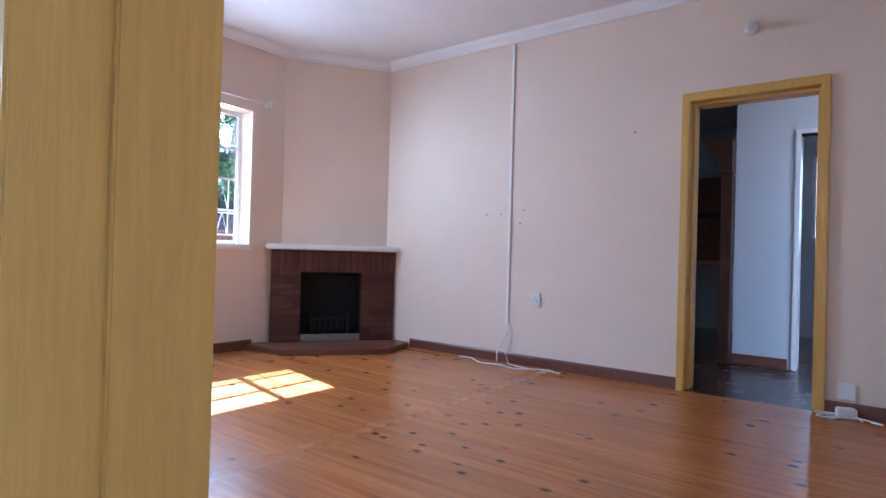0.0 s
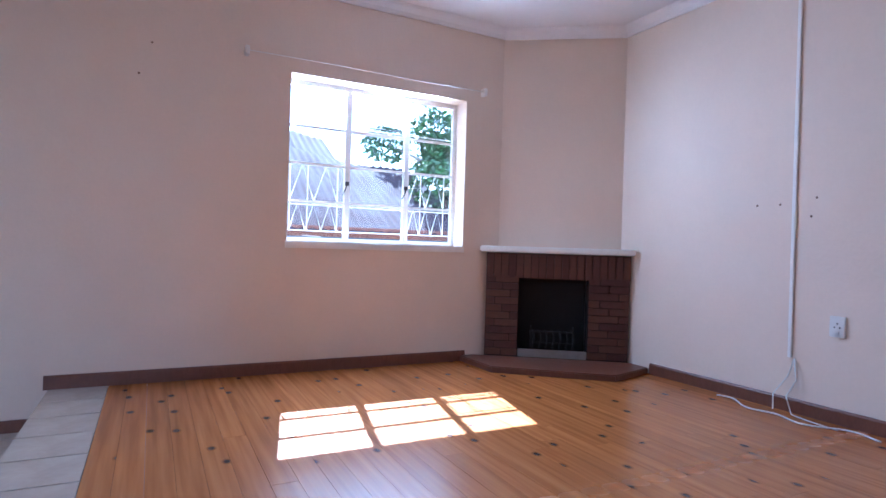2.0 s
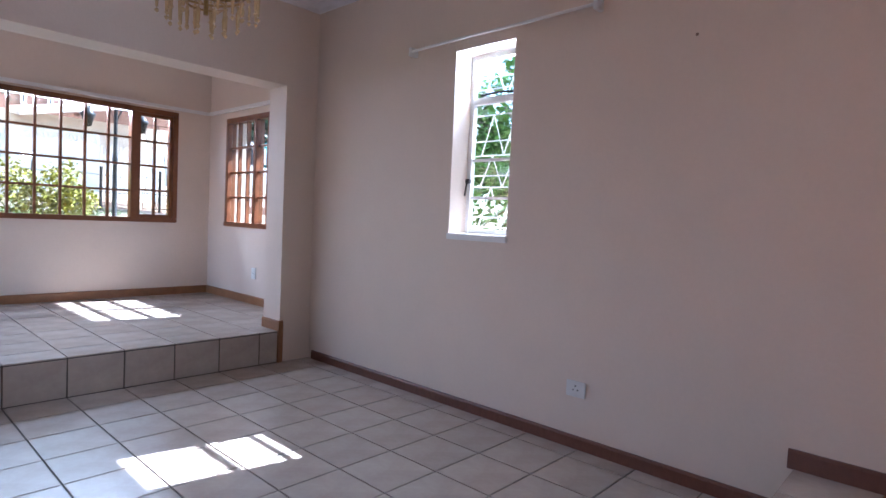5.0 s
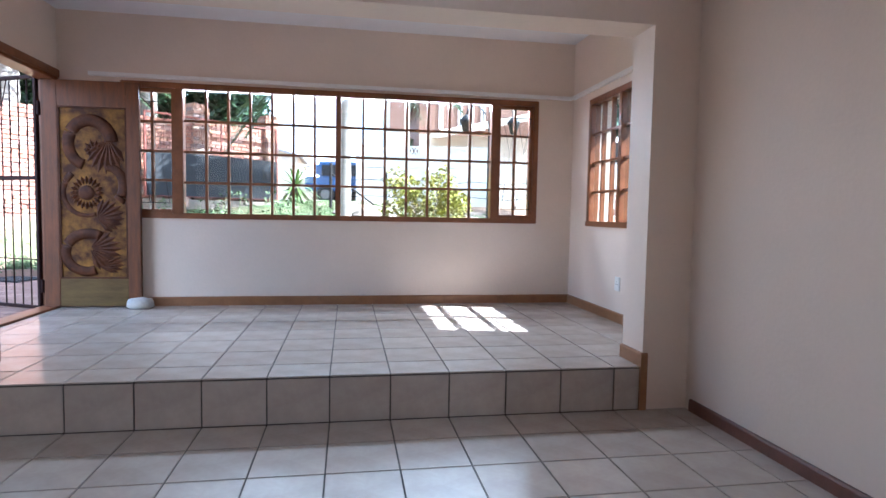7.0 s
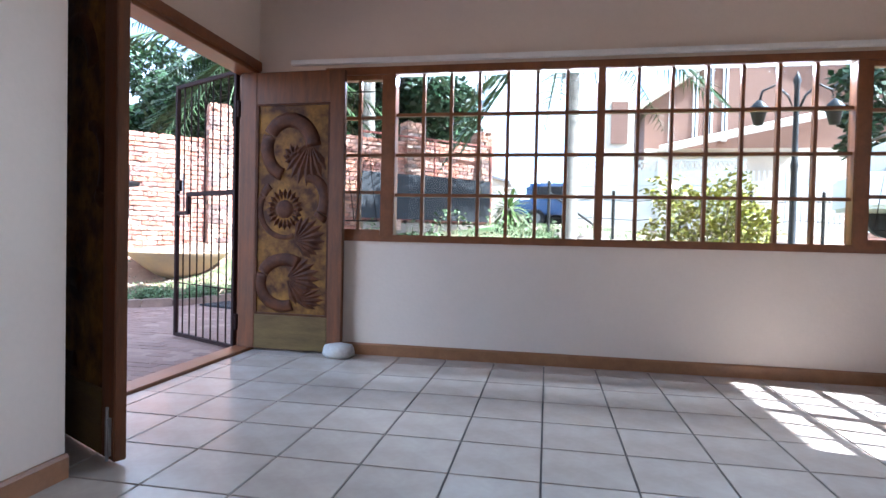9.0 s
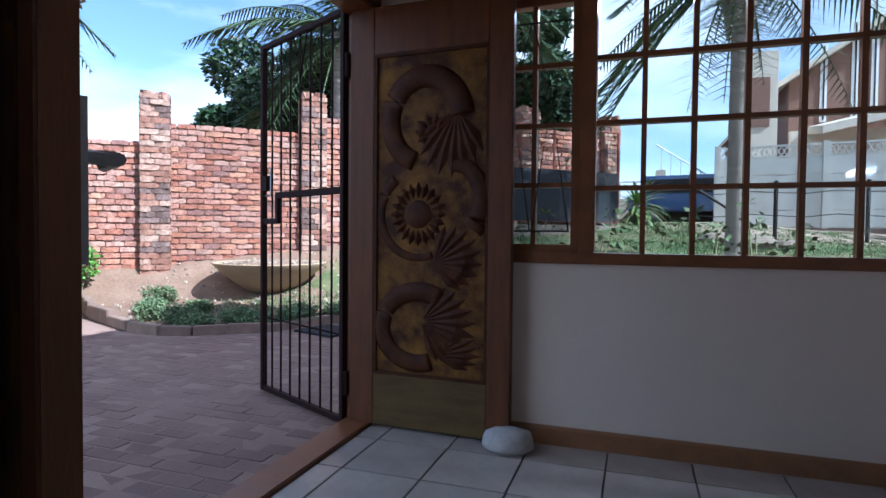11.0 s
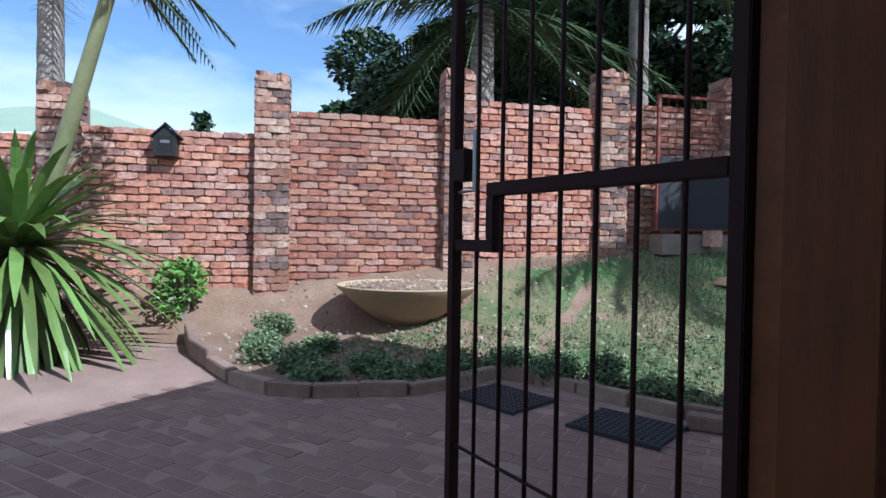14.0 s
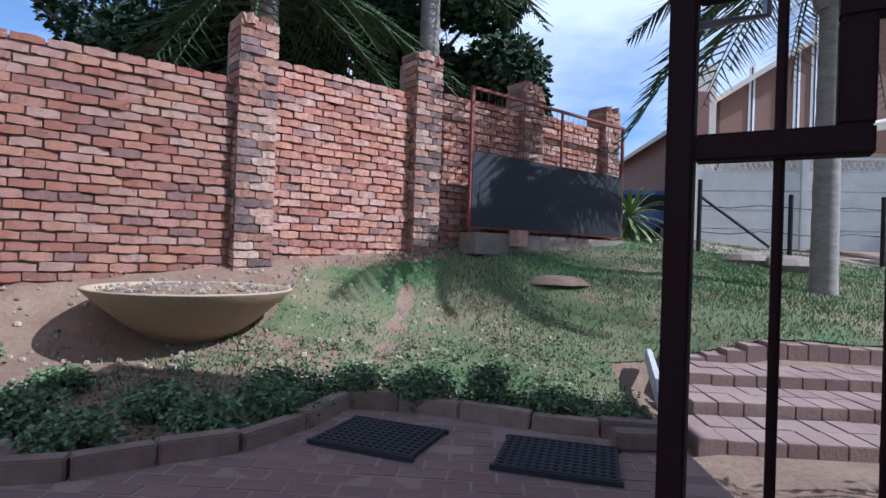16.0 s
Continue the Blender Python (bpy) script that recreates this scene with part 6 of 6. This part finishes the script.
# neighbour behind the wall with a low green hipped roof
gh = thing("green_roofed_house", "cream house with a pale green hipped roof", "house", pose(24.0, -16.0, 1.0, 0, 0, 25))
box_part("wall", (-6, 6, -5, 5, -1, 2.7), RENDER_W, gh)
part("roof", Shape().add([(-6.8, -5.8, 2.6), (6.8, -5.8, 2.6), (6.8, 5.8, 2.6), (-6.8, 5.8, 2.6), (-1.2, 0, 4.6), (1.2, 0, 4.6)], [(0, 1, 5, 4), (1, 2, 5), (2, 3, 4, 5), (3, 0, 4), (0, 3, 2, 1)]), ROOFGREEN, gh, fix=True)
box_part("fascia", (-6.85, 6.85, -5.85, 5.85, 2.42, 2.6), WHITE, gh)
con_t = thing("conifer", "small dark conifer on the skyline", "tree", pose(27.0, -24.5, 2.6))
part("trunk", Shape().tube([(0, 0, -2), (0, 0, 4.6)], [0.15, 0.03], 8), BARK, con_t)
s = Shape()
for i in range(9):
    leaf_cloud(s, (0, 0, 1.2 + 0.42 * i), 1.05 * (1 - i / 10) + 0.12, 150, 0.3, 0.3, 700 + i)
part("crown", s, LEAFDARK, con_t)

# neighbouring shed with a corrugated roof, west of the lounge
shed = thing("corrugated_shed", "neighbouring shed with a rusted corrugated iron roof", "shed", pose(0, 0, 0))
box_part("wall", (-13.0, -7.6, -2.5, 6.2, 0, 1.25), mat("blue_grey_shed_wall", (0.10, 0.14, 0.19), 0.8, 0.2, 4.0, 0.2), shed)


def corrugated(x0, x1, ya, yb, z0, z1):
    """A sheet whose waves run up the slope from x1 to x0."""
    s = Shape()
    n = 220
    for i in range(n + 1):
        y = ya + (yb - ya) * i / n
        w = 0.018 * math.cos(2 * math.pi * (y - ya) / 0.15)
        for k in range(4):
            u = k / 3
            s.v.append((x1 + (x0 - x1) * u, y, z0 + (z1 - z0) * u + w + 0.17 * u * max(0.0, 4.2 - y)))
    for i in range(n):
        for k in range(3):
            a = i * 4 + k
            s.f.append((a, a + 1, a + 5, a + 4))
    return s


for k in range(3):
    part("roof_sheet", corrugated(-9.0 - 1.3 * k, -7.3 - 1.3 * k, -3.0, 6.9 - 1.5 * k, 1.12 + 0.62 * k, 1.95 + 0.62 * k), ROOFIRON, shed, smooth=True)
box_part("fascia", (-7.42, -7.36, -3.0, 6.6, 1.05, 1.2), mat("red_brown_fascia", (0.16, 0.06, 0.045), 0.7, 0.15, 5.0, 0.1), shed)
tagged(box_part("side_wall", (-6.35, -6.2, -6.3, 7.5, 0, 0.85), RENDER_W, None), "low pale garden wall beside the house", "wall", kind="structure")
yucca("cane_palm", pose(-5.3, -2.4, 0.0), "bright green cane palm outside the dining window", 70, 1.1, 0.045, 1.25)

# street lamp, truck and trailer
sl = thing("street_lamp", "black ornamental garden lamp with two curled arms", "lamp post", pose(-3.32, -8.45, 0.45))
part("pole", Shape().lathe([(0.0, -0.2), (0.07, -0.2), (0.07, 0.25), (0.035, 0.32), (0.03, 1.2), (0.04, 1.24), (0.028, 1.3), (0.024, 2.05), (0.04, 2.1), (0.0, 2.2)], 12), LAMPBLACK, sl, smooth=True)
for sg in (-1, 1):
    part("arm", Shape().tube([(0, 0, 1.75), (sg * 0.08, 0, 1.95), (sg * 0.20, 0, 2.06), (sg * 0.32, 0, 2.0), (sg * 0.35, 0, 1.88)], 0.013, 8), LAMPBLACK, sl, smooth=True)
    part("lantern", Shape().lathe([(0.0, 0.12), (0.03, 0.10), (0.10, 0.02), (0.075, -0.02), (0.045, -0.14), (0.0, -0.15)], 12, Matrix.Translation((sg * 0.35, 0, 1.80))), LAMPBLACK, sl, smooth=True)


def vehicle(name, m, label, body, w, l, h, cab):
    t = thing(name, label, "vehicle", m)
    part("body", Shape().box(-w / 2, w / 2, 0, l, 0.45, 0.45 + h), body, t, bevel=0.06)
    part("cab", Shape().box(-w / 2 + 0.06, w / 2 - 0.06, l * 0.1, l * cab, 0.45 + h - 0.02, 1.05 + h), body, t, bevel=0.12)
    box_part("window", (w / 2 - 0.058, w / 2 - 0.045, l * 0.16, l * cab - 0.1, 0.5 + h, 0.92 + h), RUBBER, t)
    for y in (l * 0.2, l * 0.8):
        for sx in (-1, 1):
            wh = part("wheel", Shape().tube([(sx * w / 2 - 0.1 * sx, y, 0.33), (sx * w / 2 + 0.06 * sx, y, 0.33)], 0.33, 20), RUBBER, t)
            part("rim", Shape().tube([(sx * w / 2 + 0.05 * sx, y, 0.33), (sx * w / 2 + 0.075 * sx, y, 0.33)], 0.18, 16), STEEL, wh)
    return t


vehicle("parked_car", pose(0.2, -23.9, 1.3, 0, 0, 80), "blue-grey car parked across the street", CAR, 1.7, 4.1, 0.55, 0.85)
truck = vehicle("pickup_truck", pose(-6.0, -13.2, 1.05, 0, 0, 80), "white pickup with a teal canvas load cover", WHITE, 1.75, 4.4, 0.6, 0.45)
box_part("canvas_cover", (-0.85, 0.85, 2.1, 4.4, 1.05, 1.75), TEAL, truck, bevel=0.08)

# ---- pieces: bricks, boards, tiles, pavers ----
for me, m in BRICK_PARTS[:300]:
    part("brick", me, WALLBRICK, bwall, m=m)
for me, m in BRICK_PARTS[300:]:
    BRICK_RUN.add([m @ q.co for q in me.vertices], [tuple(pp.vertices) for pp in me.polygons])
tagged(part("brick_run", BRICK_RUN, WALLBRICK2, bwall), kind="stuff")
tagged(part("pier_bricks", PIER_RUN, PIERBRICK, bwall), kind="stuff")

floor_wood = thing("floor", "varnished knotty pine floor boards", "floor", kind="structure")
y, k = 0.437, 0
rng = random.Random(9)
while y < 4.15:
    w = min(0.108, 4.15 - y)
    cuts = [-3.40, rng.uniform(-2.4, -0.6), 1.45]
    for a, b in zip(cuts, cuts[1:]):
        me = Shape().box(a + 0.0006, b - 0.0006, 0.0006, w - 0.0006, -0.02, 0).mesh("board", PINE)
        part("board", me, PINE, floor_wood, m=Matrix.Translation((0, y, rng.uniform(-0.0008, 0.0))))
    y += 0.108
for i in range(13):
    part("board", Shape().box(0.30, 2.10, -1.10 + 0.113 * i + 0.001, -1.10 + 0.113 * (i + 1) - 0.001, -0.02, 0), PINE, floor_wood)

T = 0.339
tile_kinds = {}


def tile_mesh(w, d, upright=False):
    key = (round(w, 3), round(d, 3), upright)
    if key not in tile_kinds:
        s = Shape().box(-w / 2, w / 2, -d / 2, d / 2, -0.008, 0) if not upright else Shape().box(-w / 2, w / 2, 0, 0.01, -d / 2, d / 2)
        tile_kinds[key] = s.mesh("tile", TILE, 0.0015)
    return tile_kinds[key]


def tiled(parent, x0, x1, y0, y1, z, ox, oy):
    """Square tiles on a grid through (ox, oy), cut at the edges."""
    i0, i1 = math.floor((x0 - ox) / T), math.ceil((x1 - ox) / T)
    j0, j1 = math.floor((y0 - oy) / T), math.ceil((y1 - oy) / T)
    for i in range(i0, i1):
        for j in range(j0, j1):
            a, b = max(x0, ox + i * T), min(x1, ox + (i + 1) * T)
            c, d = max(y0, oy + j * T), min(y1, oy + (j + 1) * T)
            if b - a > 0.02 and d - c > 0.02:
                part("tile", tile_mesh(b - a - 0.008, d - c - 0.008), TILE, parent, m=pose((a + b) / 2, (c + d) / 2, z, random.uniform(-0.06, 0.06), random.uniform(-0.06, 0.06)))


floor_tile = thing("floor_tiles", "glazed beige floor tiles with dark joints", "floor", kind="structure")
tiled(floor_tile, -3.40, 0.86, -3.60, 0.115, TILE_Z, -1.225, -2.96)
floor_step = thing("floor_platform", "glazed beige tiles of the raised front room", "floor", kind="structure")
tiled(floor_step, -3.63, 1.265, -6.12, -3.60, STEP_Z, -1.225, -3.865)
for i in range(math.floor((-3.10 + 1.225) / T), 7):
    a, b = max(-3.10, -1.225 + i * T), min(0.76, -1.225 + (i + 1) * T)
    if b - a > 0.02:
        part("riser_tile", tile_mesh(b - a - 0.008, STEP_Z - TILE_Z - 0.018, True), TILE, floor_step, m=Matrix.Translation(((a + b) / 2, -3.611, (STEP_Z + TILE_Z) / 2 - 0.006)))
edge = thing("floor_edge_tiles", "beige tiles along the raised lounge edge", "floor", kind="structure")
for i in range(11):
    a, b = -3.40 + 0.32 * i, min(0.02, -3.40 + 0.32 * (i + 1))
    if b - a > 0.03:
        part("tile", tile_mesh(b - a - 0.008, 0.315), TILE, edge, m=Matrix.Translation(((a + b) / 2, 0.277, 0.001)))
        part("riser_tile", tile_mesh(b - a - 0.008, -TILE_Z - 0.012, True), TILE, edge, m=Matrix.Translation(((a + b) / 2, 0.115, TILE_Z / 2 - 0.004)))

pavers = thing("yard_paving", "dusty herringbone clay pavers of the yard", "paving", kind="structure")
PAV = [Shape().box(-0.099, 0.099, -0.049, 0.049, -0.03, 0).mesh("paver", PAVER, 0.004) for _ in range(3)]
run = Shape()
count = 0
y, row = -9.0, 0
while y < -2.5:
    x = 1.43 + (0.1 if row % 2 else 0)
    while x < 8.6:
        if y > edge_y(x) + 0.10 and x > 1.425 and not (y < -5.6 and x > 4.85 + 0.25 * noise.noise(Vector((y * 1.7, x, 0)))):
            m = pose(x + 0.1, y, random.uniform(-0.004, 0.0), random.uniform(-0.6, 0.6), random.uniform(-0.6, 0.6), random.uniform(-0.8, 0.8))
            if count < 300 and x < 4.6 and y < -5.6:
                part("paver", random.choice(PAV), PAVER, pavers, m=m)
                count += 1
            else:
                me = PAV[0]
                run.add([m @ q.co for q in me.vertices], [tuple(pp.vertices) for pp in me.polygons])
        x += 0.203
    y += 0.103
    row += 1
tagged(part("paver_run", run, PAVER2, pavers), kind="stuff")
